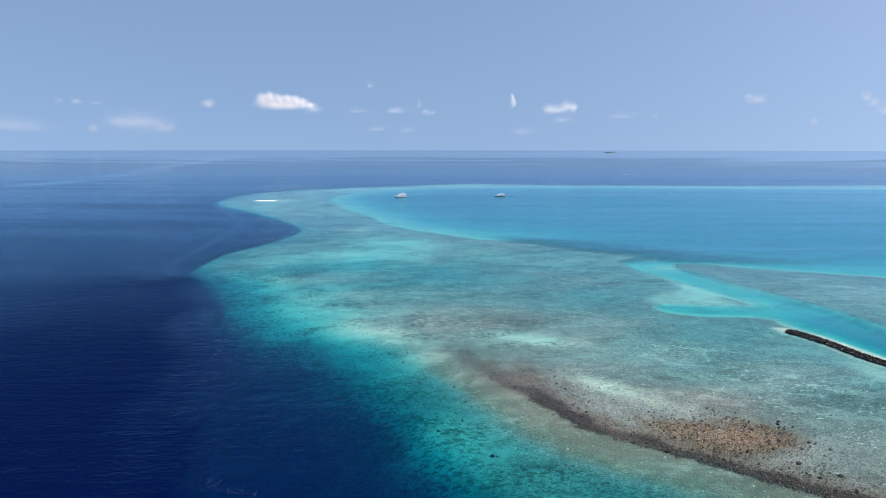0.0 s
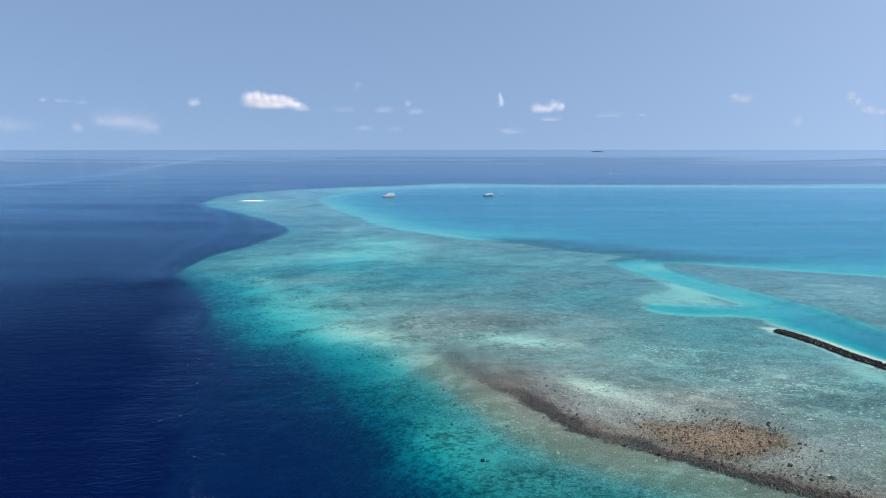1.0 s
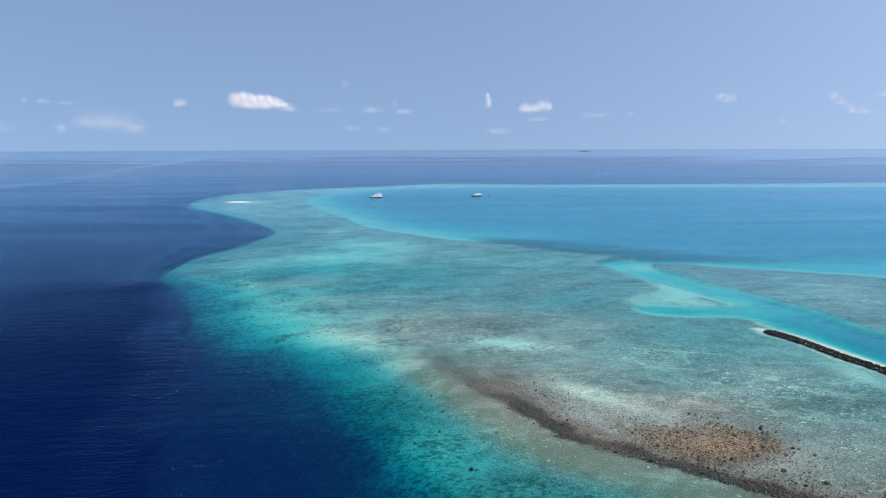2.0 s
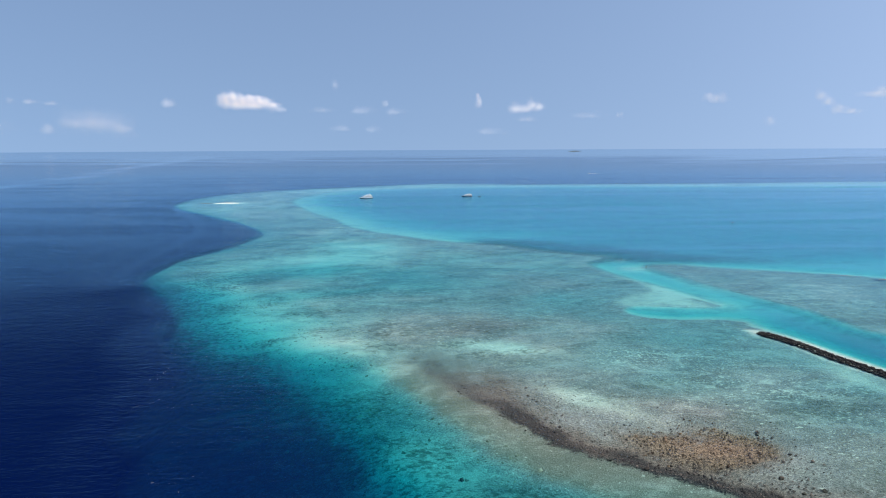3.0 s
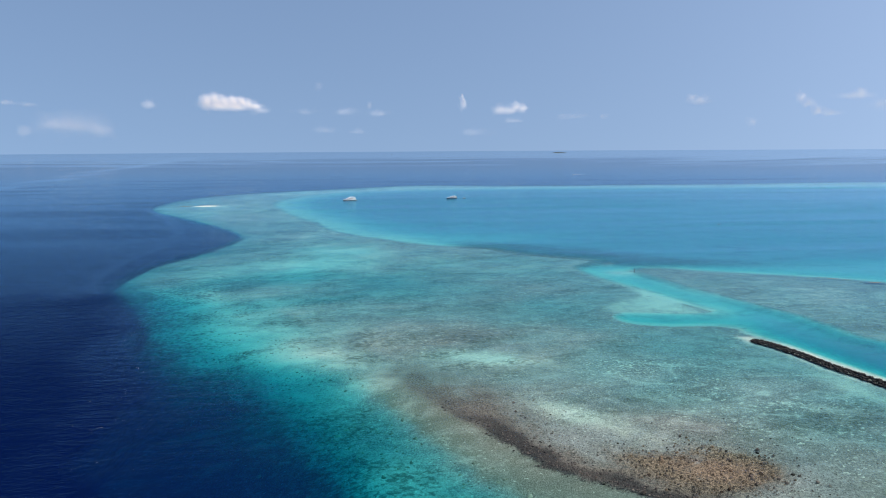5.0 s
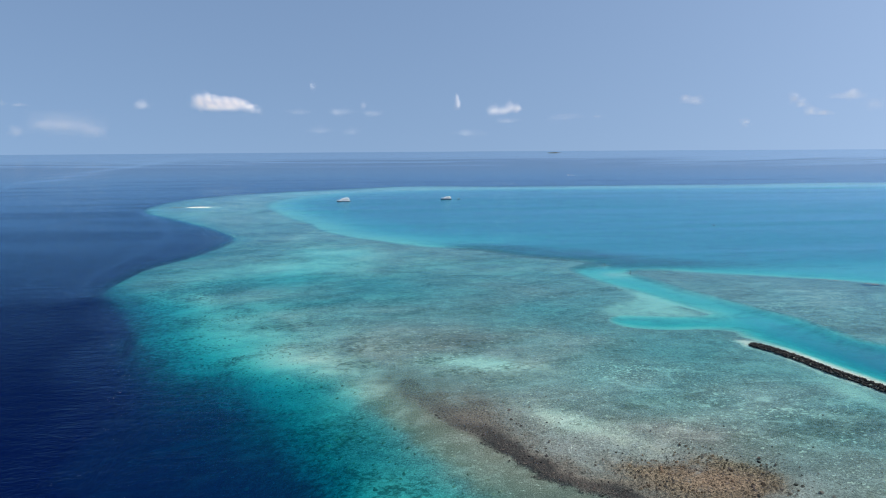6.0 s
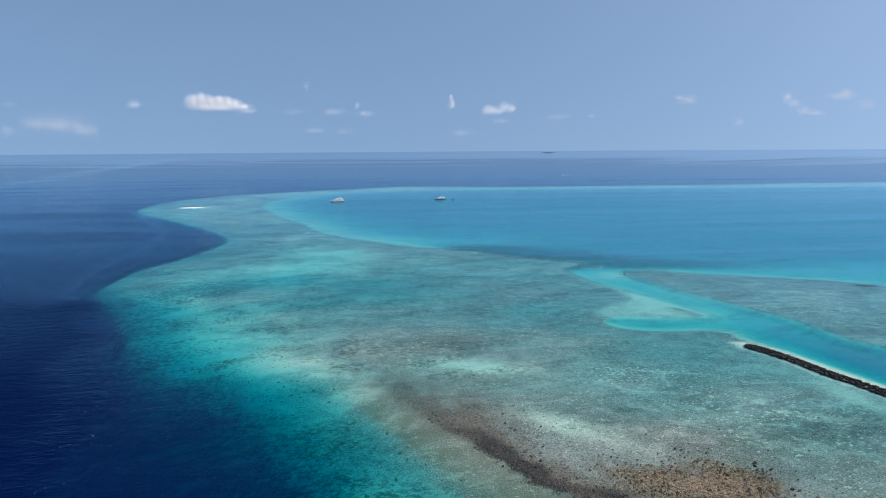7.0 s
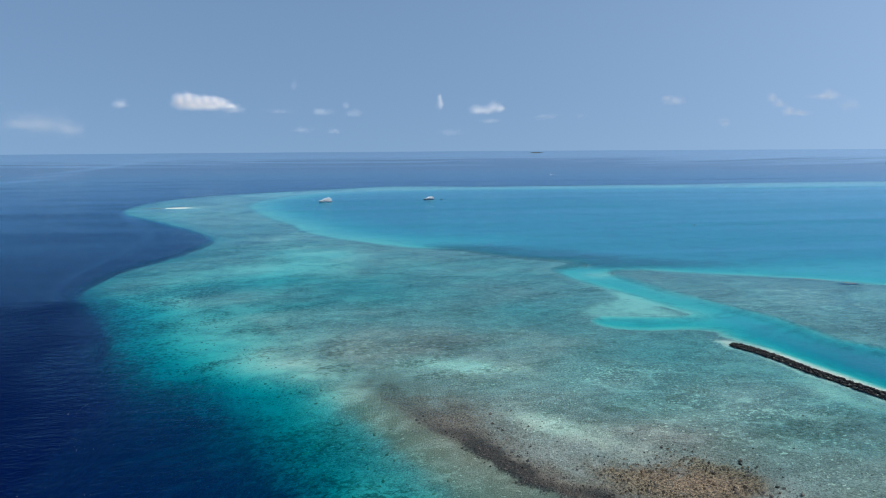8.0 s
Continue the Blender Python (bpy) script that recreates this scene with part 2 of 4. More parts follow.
def rock_material(name, dark, light, scale=1.6):
    n = Nodes(name)
    g = n.noise(scale, 6, 0.7)
    rnd = n.add("ShaderNodeObjectInfo").outputs["Random"]
    isl = n.add("ShaderNodeNewGeometry").outputs["Random Per Island"]
    k = n.math("ADD", n.math("MULTIPLY", rnd, 0.35), n.math("MULTIPLY", isl, 0.35))
    col = n.mix(n.ramp(n.math("ADD", g, n.math("SUBTRACT", k, 0.3)), 0.3, 0.8), dark, light)
    return n.principled(col, 0.9, 0.0, n.bump(g, 0.2), 0.2)


def paint(name, color, rough=0.35, metal=0.0, wear=0.12):
    n = Nodes(name)
    w = n.noise(0.7, 4, 0.6)
    return n.principled(n.mix(n.ramp(w, 0.35, 0.75), color, tuple(c * (1 - wear) for c in color)), n.ramp(w, 0.3, 0.7, rough, rough + 0.15), metal)


def cloud_material():
    """Droplets that scatter light forwards as well as back."""
    n = Nodes("cloud_droplets")
    df, tl, mx = n.add("ShaderNodeBsdfDiffuse"), n.add("ShaderNodeBsdfTranslucent"), n.add("ShaderNodeMixShader")
    df.inputs[0].default_value = tl.inputs[0].default_value = (0.93, 0.885, 0.875, 1)
    mx.inputs[0].default_value = 0.5
    n.link(df.outputs[0], mx.inputs[1])
    n.link(tl.outputs[0], mx.inputs[2])
    n.link(mx.outputs[0], n.out.inputs[0])
    return n.mat


REEF_LOSS, LAGOON_LOSS = (0.205, 0.0405, 0.032), (0.18, 0.050, 0.032)
# third body colour: sky reflected by smooth water, put into the colour
REEF_BODY, LAGOON_BODY, SKY_SHEEN_BODY, HAZE_BODY = (0.0006, 0.0046, 0.034), (0.054, 0.091, 0.140), (0.0010, 0.0082, 0.041), (0.006, 0.036, 0.105)
M_WATER = water_material()
M_BED = seabed_material()
M_ROCK = rock_material("breakwater_rock", (0.008, 0.008, 0.008), (0.055, 0.052, 0.05))
M_CORAL = rock_material("coral_rock", (0.012, 0.011, 0.010), (0.075, 0.062, 0.05))
M_CRUST = rock_material("algae_crust_rubble", (0.016, 0.015, 0.015), (0.17, 0.13, 0.115), 0.8)
M_OCHRE = rock_material("ochre_coral_lumps", (0.025, 0.017, 0.012), (0.26, 0.175, 0.118), 1.4)
M_FRINGE = rock_material("dark_fringe_lumps", (0.010, 0.009, 0.010), (0.085, 0.07, 0.07), 1.2)
M_DRYRUBBLE = rock_material("grey_rubble", (0.085, 0.095, 0.095), (0.19, 0.205, 0.205), 0.6)
M_HEADS = rock_material("live_coral", (0.11, 0.11, 0.085), (0.32, 0.28, 0.21), 0.9)
M_SAND = rock_material("dry_sand", (0.60, 0.55, 0.46), (0.76, 0.71, 0.62), 0.2)
M_WHITE = paint("white_gelcoat", (0.86, 0.86, 0.85), 0.25)
# blue of the rub rails, also painted on a hull as its bluish shade
M_BLUESHADE_RAIL = paint("blue_shade_and_rail", (0.10, 0.22, 0.38), 0.25)
M_GLASS = paint("tinted_window", (0.02, 0.025, 0.03), 0.08, 0.0, 0.3)
M_TEAK = paint("teak_deck", (0.33, 0.22, 0.13), 0.6)
M_STEEL = paint("stainless_steel", (0.6, 0.6, 0.6), 0.3, 0.9)
M_POST = paint("weathered_post", (0.05, 0.05, 0.045), 0.8)
M_BUOY = paint("weathered_buoy_plastic", (0.10, 0.06, 0.05), 0.6)
M_FOAM = paint("sea_foam", (0.85, 0.88, 0.9), 0.9)
# island foliage dulled and lightened, with the haze put into its colour
M_TREES = paint("hazed_foliage", (0.09, 0.11, 0.09), 0.9, 0.0, 0.4)
M_CLOUD = cloud_material()


# ---- the lie of the reef ----
def lattice(x, y, seed):
    """Smooth random values between 0 and 1 on a unit lattice."""
    table = np.random.RandomState(seed).rand(256, 256)
    i, j = np.floor(x).astype(int), np.floor(y).astype(int)
    u, v = x - i, y - j
    u, v = u * u * (3 - 2 * u), v * v * (3 - 2 * v)
    t = lambda a, b: table[a % 256, b % 256]
    return (t(i, j) * (1 - u) + t(i + 1, j) * u) * (1 - v) + (t(i, j + 1) * (1 - u) + t(i + 1, j + 1) * u) * v


def fbm(x, y, size, seed, octaves=4):
    """Cloudy noise around zero, about -0.5 to 0.5, with its largest forms of that size in metres."""
    out, amp = 0.0, 0.5
    for k in range(octaves):
        out = out + amp * (lattice(x / size * 2**k + 17.3 * k, y / size * 2**k + 5.1 * k, seed + k) - 0.5)
        amp *= 0.55
    return out


def curve(points, steps=6):
    """A smooth line through the points."""
    p = np.array(points, float)
    p = np.vstack([2 * p[0] - p[1], p, 2 * p[-1] - p[-2]])
    t = np.linspace(0, 1, steps, False)[:, None]
    out = [0.5 * (2 * b + (c - a) * t + (2 * a - 5 * b + 4 * c - d) * t**2 + (3 * b - a - 3 * c + d) * t**3)
           for a, b, c, d in zip(p, p[1:], p[2:], p[3:])]
    return np.vstack(out + [p[-2:-1]])


def to_line(x, y, line):
    """The distance to a line, signed: positive on its right-hand side."""
    best, side = np.full(x.shape, 1e9), np.ones(x.shape)
    for (ax, ay), (bx, by) in zip(line, line[1:]):
        dx, dy = bx - ax, by - ay
        t = np.clip(((x - ax) * dx + (y - ay) * dy) / (dx * dx + dy * dy + 1e-9), 0, 1)
        d = np.hypot(x - ax - t * dx, y - ay - t * dy)
        near = d < best
        best = np.where(near, d, best)
        side = np.where(near, np.sign((x - ax) * -dy + (y - ay) * dx) * -1, side)
    return best * side


def within(x, y, ring):
    """The distance to a closed line, positive inside."""
    best, inside = np.full(x.shape, 1e9), np.zeros(x.shape, bool)
    for (ax, ay), (bx, by) in zip(ring, np.roll(ring, -1, 0)):
        dx, dy = bx - ax, by - ay
        t = np.clip(((x - ax) * dx + (y - ay) * dy) / (dx * dx + dy * dy + 1e-9), 0, 1)
        best = np.minimum(best, np.hypot(x - ax - t * dx, y - ay - t * dy))
        inside ^= ((ay > y) != (by > y)) & (x < ax + (y - ay) * dx / (dy if dy else 1e-9))
    return np.where(inside, best, -best)


def blob(x, y, cx, cy, rx, ry, turn=0.0):
    c, s = math.cos(radians(turn)), math.sin(radians(turn))
    u, v = ((x - cx) * c + (y - cy) * s) / rx, (-(x - cx) * s + (y - cy) * c) / ry
    return np.exp(-(u * u + v * v))


def step(v, lo, hi):
    t = np.clip((v - lo) / (hi - lo), 0, 1)
    return t * t * (3 - 2 * t)


# outer reef edge, from the near shore out to the point and along the far barrier
OUTER = [(150, -60), (60, 50), (18, 125), (-2, 166), (-19, 199), (-33, 227), (-55, 257), (-80, 295), (-110, 334), (-133, 370), (-155, 414),
         (-174, 459), (-205, 495), (-220, 540), (-218, 607), (-198, 674), (-182, 768), (-205, 838), (-274, 946), (-348, 1044),
         (-420, 1153), (-449, 1284), (-434, 1430), (-371, 1545), (-274, 1631), (-163, 1702), (-42, 1779), (72, 1833), (216, 1800),
         (340, 1769), (655, 1761), (967, 1753), (1246, 1774), (1900, 1760), (2600, 1740)]
# lagoon shore, from the far barrier round to the channel by the breakwater
INNER = [(2400, 1570), (1700, 1600), (1140, 1622), (764, 1654), (325, 1690), (95, 1671), (-123, 1582), (-217, 1443), (-240, 1280), (-186, 1093),
         (-117, 928), (-74, 824), (-13, 751), (39, 702), (89, 675), (112, 645), (140, 618), (163, 604), (178, 588), (156, 564), (158, 532), (165, 507),
         (173, 484), (182, 462), (189, 440), (198, 418), (204, 402), (192, 397), (176, 397), (160, 400), (146, 403), (137, 400), (134, 391), (142, 380), (160, 373), (185, 371),
         (197, 365), (197, 356), (200, 348), (207, 330), (213, 305), (219, 280), (226, 252), (242, 210)]
EAST_TOP = [(206, 535), (214, 546), (238, 543), (265, 528), (306, 510), (340, 495), (368, 478), (400, 455), (480, 425), (640, 370)]
EAST_LOW = [(640, 180), (420, 215), (310, 280), (259, 336), (255, 361), (251, 384), (243, 406), (232, 437), (221, 466), (216, 492), (207, 522)]
DROP = [(-40, 60), (-75, 130), (-88, 179), (-91, 204), (-106, 232), (-113, 255), (-119, 276), (-111, 292), (-127, 319), (-140, 350), (-150, 395), (-163, 425), (-195, 471), (-234, 506), (-300, 600), (-330, 800), (-480, 1000), (-600, 1300)]
CREST = [(-22, 340), (4, 298), (19, 270), (34, 245), (45, 222), (58, 206), (73, 197), (84, 188), (96, 179), (112, 169), (150, 142), (210, 92)]
WALL = [(191, 338), (197, 328), (202, 312), (205, 297), (209, 284), (214, 268), (221, 245), (231, 215)]
RIDGE = [(-165, 500), (-140, 455), (-121, 405), (-97, 380), (-62, 352), (-36, 322), (-20, 298)]
SPIT = [(182, 456), (192, 426), (203, 398), (194, 395), (180, 396), (162, 398), (147, 402), (134, 411), (150, 430), (168, 446)]
TIDE = ([(-419, 1152), (-311, 930), (-270, 814), (-257, 696), (-254, 600), (-239, 527), (-221, 495)],
        [(-1204, 1701), (-1130, 1778), (-1180, 2066), (-1226, 2462), (-1358, 3128), (-1343, 4117)],
        [(-757, 1060), (-705, 1069), (-638, 1039), (-533, 966), (-472, 948)])
outer_ring = np.vstack([curve(OUTER), [(3200, 1500), (3200, -1500), (900, -900)]])
lagoon_ring = np.vstack([curve(INNER), [(420, 140), (1500, 200), (2400, 700)]])
east_ring = np.vstack([curve(EAST_TOP), curve(EAST_LOW)])
spit_ring = np.array(SPIT, float)
drop_line, crest_line = curve(DROP), curve(CREST)


def reef(x, y):
    """The water's depth and milkiness, and the zones of the bed, at places on the plan."""
    bend = 13 - 9.5 * step(x, 105, 140) * step(y, 640, 590) - 9 * step(x, -110, -170) * step(y, 420, 490)
    wx, wy = x + bend * fbm(x, y, 34, 3, 5), y + bend * fbm(x, y, 34, 9, 5)
    sea_in = within(wx, wy, outer_ring)
    lag = np.minimum(within(wx, wy, lagoon_ring), -within(wx, wy, east_ring))
    crest = -to_line(x + 9 * fbm(x, y, 20, 21, 5), y + 9 * fbm(x, y, 20, 27, 5), crest_line) + 3.5 * fbm(x, y, 5, 29, 2)
    drop = to_line(wx + 24 * fbm(x, y, 44, 31), wy + 10 * fbm(x, y, 30, 35), drop_line)
    wall = to_line(x, y, curve(WALL))
    near = step(y, 550, 480)
    # the reef flat: awash behind the crest, deeper towards the point
    inland = np.maximum(crest, 0) + 1.5 * np.maximum(-crest, 0)
    c, s = math.cos(radians(24)), math.sin(radians(24))
    bands = fbm((x * c + y * s) / 5.0, -x * s + y * c, 22, 71, 3)
    flat = 1.6 + 1.6 * step(inland, 12, 170) + 0.9 * step(x, 50, -50) + 3.0 * fbm(x / 1.4, y, 60, 41) + 1.0 * fbm(x / 1.5, y, 16, 45)
    flat = flat + 6.0 * np.maximum(bands, -0.1) * step(x, 60, -60) * step(y, 380, 470)
    flat = flat - (flat - 2.5 - 1.4 * fbm(x, y, 30, 47)) * np.maximum(step(x, 190, 230) * step(y, 300, 360) * step(y, 700, 560), 0.75 * step(y, 560, 800))
    flat = np.maximum(flat, 0.3)
    ocean = np.maximum(-sea_in, 0)
    # the outer face: a long gentle slope near by, a short steep lip at the point
    reach = 5.5 + 10.5 * step(y, 205, 350) - 9 * step(y, 440, 520)
    slope = 28 / (1 + np.exp((sea_in - 4) / reach)) + 3.5 * blob(x, y, -58, 282, 42, 26, -56) + 3.0 * blob(x, y, -150, 470, 28, 45)
    slope = slope + 20 * step(ocean, 4, 55)
    lip = 2.6
    brink = np.where(sea_in < 0, lip + 60 * (1 - np.exp(-ocean / 11)), lip * np.exp(-np.maximum(sea_in, 0) / 18))
    depth = flat + slope + (brink - slope) * step(y, 435, 570)
    depth = depth + (75 * step(drop, 14, -28) + 60 * step(ocean, 120, 420)) * step(sea_in, 0, -6)
    # lagoon and channel
    channel = step(y, 600, 530) * step(x, 110, 150)
    shelf = np.maximum(lag, 0)
    deep = (1 - channel) * (3.8 - 1.0 * step(x, 40, 110) + 11.5 * (1 - np.exp(-(shelf / (85 - 50 * step(x, -40, 60) * step(y, 780, 680))) ** 1.5))) + channel * (3.4 + 5.8 * (1 - np.exp(-shelf / 15)) + 8.0 * step(y, 410, 300) * step(lag, 2, 16))
    deep = deep + 2.0 * channel * np.exp(-((within(x, y, east_ring) + 9) / 9) ** 2) * step(y, 450, 400)
    for cx, cy, rx, ry, turn, shoal in ((188, 530, 17, 15, 0, 3.4), (205, 405, 12, 14, 0, 4.6), (214, 470, 9, 30, 8, 5.0), (192, 571, 6, 6, 0, 1.6), (201, 533, 5, 5, 0, 1.6)):
        deep = deep + (shoal - deep) * blob(x, y, cx, cy, rx, ry, turn) * (deep > shoal)
    spit_in = within(x + 16 * fbm(x, y, 26, 33), y + 10 * fbm(x, y, 20, 37), spit_ring)
    spit = step(spit_in, -2 - 12 * step(y, 398, 412), 8) * (0.85 + 0.5 * fbm(x, y, 18, 39))
    hole = np.clip(1.3 * blob(x, y, 164, 384, 40, 12, -8), 0, 1) * (1 - spit) * step(lag, -1, 5)
    deep = deep + (8.0 - deep) * hole
    depth = np.where(lag > 0, deep, depth + (2.6 - depth) * np.exp(np.minimum(lag, 0) / 12) * (sea_in > 0))
    teal = blob(x, y, 5, 510, 60, 45, 20) + 0.7 * blob(x, y, -60, 540, 35, 30)
    depth = depth + 1.2 * teal * (lag < 0)
    depth = depth + (2.8 - depth) * spit * (lag < 0)
    # crest: awash, its seaward side sharp
    soft = 1.2 + 4 * step(x, 60, 5)
    rim = step(crest / soft, -1, 1) * np.exp(-np.maximum(crest, 0) / 27) * step(y, 315, 240)
    depth = depth * (1 - 0.8 * rim) + (1.0 * step(crest, -2, -20) + 3.6 * step(crest, -16, -38)) * step(y, 330, 290)
    depth = depth * (1 - 0.75 * blob(x, y, 103, 207, 24, 14, -25) * step(crest, -2, 4))
    beach = np.where(wall < 0, np.maximum(-wall - 7.5, 0) / 3.0, np.maximum(wall - 2.5, 0) / 2.2)
    apron = np.exp(-beach) * (0.9 + 0.8 * fbm(x, y, 8, 87))
    depth = depth * (1 - 0.85 * np.clip(apron, 0, 1))
    # zones
    sand = 0.10 + 0.7 * fbm(x, y, 40, 51)
    for cx, cy, rx, ry, turn, k in ((52, 322, 36, 14, -20, 0.78), (70, 254, 20, 9, -45, 0.75), (90, 236, 16, 9, -45, 0.3),
                                    (198, 272, 10, 28, 12, 0.6), (107, 244, 12, 6, 0, 0.12), (-60, 660, 60, 90, 0, 0.42), (-150, 500, 30, 60, 0, 0.35), (-110, 570, 60, 50, 0, 0.28), (0, 590, 130, 120, 0, 0.30), (-120, 780, 110, 160, 0, 0.2), (4, 205, 24, 34, 30, 0.25)):
        sand = sand + k * blob(x, y, cx, cy, rx, ry, turn)
    ridge = np.exp(-(to_line(wx, wy, curve(RIDGE)) / 36) ** 2) * np.clip(0.75 + 2.6 * fbm(x, y, 34, 57), 0, 1.2)
    sand = sand + 0.46 * ridge + 0.34 * blob(x, y, -75, 400, 70, 75)
    depth = depth - 1.2 * ridge * step(depth, 1.6, 3.2)
    sand = sand + 0.4 * step(y, 800, 1100) + 0.5 * step(y, 1450, 1650)
    sand = sand + 0.45 * np.exp(-np.maximum(sea_in, 0) / 45) * near * step(sea_in, -14, 0)
    bare = step(x, 38, 90) * step(y, 780, 680) * (1 - channel) * (1 - blob(x, y, 188, 545, 20, 22))
    sand = np.where(lag > 0, np.maximum(sand * (1 - bare), (1 - bare) * step(lag, -3, 14) + bare * step(lag, 30, 120)), sand)
    sand = np.where(lag > -17, np.maximum(sand, channel * (0.72 - 0.14 * step(y, 430, 480) - 0.2 * step(y, 480, 530)) * step(lag, -4 - 12 * step(x, 200, 180) * step(y, 400, 440), 1)), sand)
    sand = sand + 0.8 * spit + 0.3 * hole + 1.2 * apron
    patch = np.clip((blob(x, y, 103, 216, 16, 11, -20) + blob(x, y, 94, 207, 14, 9, -35) + 0.8 * blob(x, y, 113, 206, 11, 9) + 0.34 * blob(x, y, 80, 213, 20, 11, -42)) * (0.92 + 3.2 * fbm(x, y, 15, 95)), 0, 1)
    crust = 0.60 * rim * step(crest, 24, 2) + 0.30 * rim + 0.38 * rim * step(crest, 8, 2) + np.clip(0.62 + 1.6 * fbm(x, y, 9, 67), 0.2, 1.0) * blob(x, y, 16, 288, 42, 24, -52) * step(crest, -24, 6) + 0.75 * patch * step(crest, -2, 3)
    coral = 0.27 + (0.9 - 0.5 * step(x, -30, 30)) * fbm(x, y, 30, 61) + 0.22 * np.exp(-np.maximum(sea_in, 0) / 45) * near + 0.6 * bands - 0.45 * blob(x, y, -34, 303, 30, 24, -50)
    coral = coral + 1.0 * step(sea_in, 8, -10) * step(sea_in, -40, -14) * step(y, 430, 350)
    coral = np.where(lag > 0, 0.8 * bare * step(lag, 70, 0), coral) * (1 - step(crust, 0.15, 0.5)) * (1 - np.minimum(apron, 1))
    turf = step(crest, 3, -2) * step(crest, -30, -14) * step(y, 330, 280)
    coral = coral * (1 - 0.7 * turf)
    depth = depth * (1 - 0.3 * turf)
    fleck = blob(x, y, 118, 300, 34, 22) + 0.9 * blob(x, y, 150, 265, 45, 45) + blob(x, y, 70, 254, 16, 8, -45) + 0.3 * blob(x, y, 108, 245, 14, 7) + 0.8 * blob(x, y, 42, 327, 30, 13, -25) + 0.9 * blob(x, y, 290, 430, 80, 60) + blob(x, y, -62, 800, 60, 45) + 0.8 * blob(x, y, -100, 880, 50, 60)
    fleck = np.maximum(fleck, 0.28 * step(crest, 10, 60)) * (lag < 0)
    far = np.hypot(x, y)
    tide = np.zeros_like(x)
    for line in TIDE:
        tide = np.maximum(tide, np.exp(-(to_line(wx, wy, curve(line)) / (1.0 + far * 0.004 + (far / 560) ** 2)) ** 2))
    tide = np.maximum(tide, 0.6 * np.exp(-(drop / 3) ** 2) * step(y, 560, 480) * step(fbm(x, y, 40, 91), -0.05, 0.12)) * (sea_in < 0)
    # the white sandbar on the point
    bar = blob(x, y, -350, 1227, 30, 5, 0)
    depth = depth * (1 - np.minimum(1.4 * bar, 1.0)) - 0.8 * bar
    # smooth water past the slope gets its sky reflection as a lighter body colour
    return {"depth": np.maximum(depth, -1.0), "milk": step(lag, -6, 45), "sky_sheen": step(sea_in, 12, -14) * step(drop + 14 * fbm(x, y, 24, 99), -3, 9) * step(y, 430, 330) * (0.75 + 0.9 * fbm(x, y, 50, 93)), "lag": lag, "sea_in": sea_in, "fleck": np.clip(fleck, 0, 1),
            # far masks: these carry the haze put into the sea's colour and gloss
            "turf": turf, "tide": tide, "open": 0.6 * step(far, 500, 2000) + 0.4 * step(far, 1800, 4600), "far_haze": step(far, 1500, 4300), "chop": np.clip(0.8 * step(drop, 6, -34) * step(y - 0.3 * x + 160 * fbm(x, y, 160, 97), 780, 300) + 0.5 * blob(x, y, -195, 476, 42, 22, -42) * step(sea_in, 6, -4), 0, 1), "sand": np.clip(sand, 0, 1.5), "crust": np.clip(crust, 0, 1), "coral": np.clip(coral, 0, 0.75), "crest": crest, "bar": bar,
            "ochre": np.clip(0.16 + 0.95 * patch, 0, 1), "fringe": np.exp(-((crest - 3 - 8 * fbm(x, y, 12, 15)) / (5.0 + 5.0 * step(y, 245, 275))) ** 2) * np.clip(0.85 + 1.2 * fbm(x, y, 26, 19), 0.5, 1) * (0.46 * step(y, 312, 262) + 0.54 * step(y, 268, 232)) * step(crest, -3 - 9 * step(y, 250, 280), 0)}


def lifted(depth):
    """The depth at which the bed is laid: under water it looks much nearer to the surface, by refraction at a low angle."""
    return np.where(depth > 0.6, 0.6 + 0.25 * (depth - 0.6), depth)


def graded(stops):
    """Line places from (start, step) rows; the last row is the end."""
    out = []
    for (a, s), (b, _) in zip(stops, stops[1:]):
        out += list(np.linspace(a, b, max(1, round((b - a) / s)), False))
    return np.array(out + [stops[-1][0]])


def rise(x, y):
    """The far sea climbs gently to meet the horizon."""
    r = np.hypot(x, y)
    return 85 * (np.maximum(r - 2500, 0) / 2400) ** 2


XS = graded([(-4900, 400), (-1500, 90), (-600, 8), (-460, 4), (-130, 1.3), (250, 4), (480, 16), (1400, 80), (3000, 300), (4900, 0)])
YS = graded([(-4900, 500), (-400, 60), (100, 10), (140, 1.3), (420, 2.6), (900, 8), (1900, 40), (2600, 100), (4900, 0)])
gx, gy = np.meshgrid(XS, YS)
square = np.maximum(np.abs(gx), np.abs(gy))
bend = step(square, 1900, 4900)
pull = (1 - bend) + bend * square / np.maximum(np.hypot(gx, gy), 1e-6)
gx, gy = (gx * pull).ravel(), (gy * pull).ravel()
LIE = reef(gx, gy)
DEPTH, LAG, SEA_IN = LIE["depth"], LIE["lag"], LIE["sea_in"]
NX, NY = len(XS), len(YS)
quad = (np.arange(NX - 1)[None] + NX * np.arange(NY - 1)[:, None]).ravel()
QUADS = np.stack([quad, quad + 1, quad + NX + 1, quad + NX], 1)


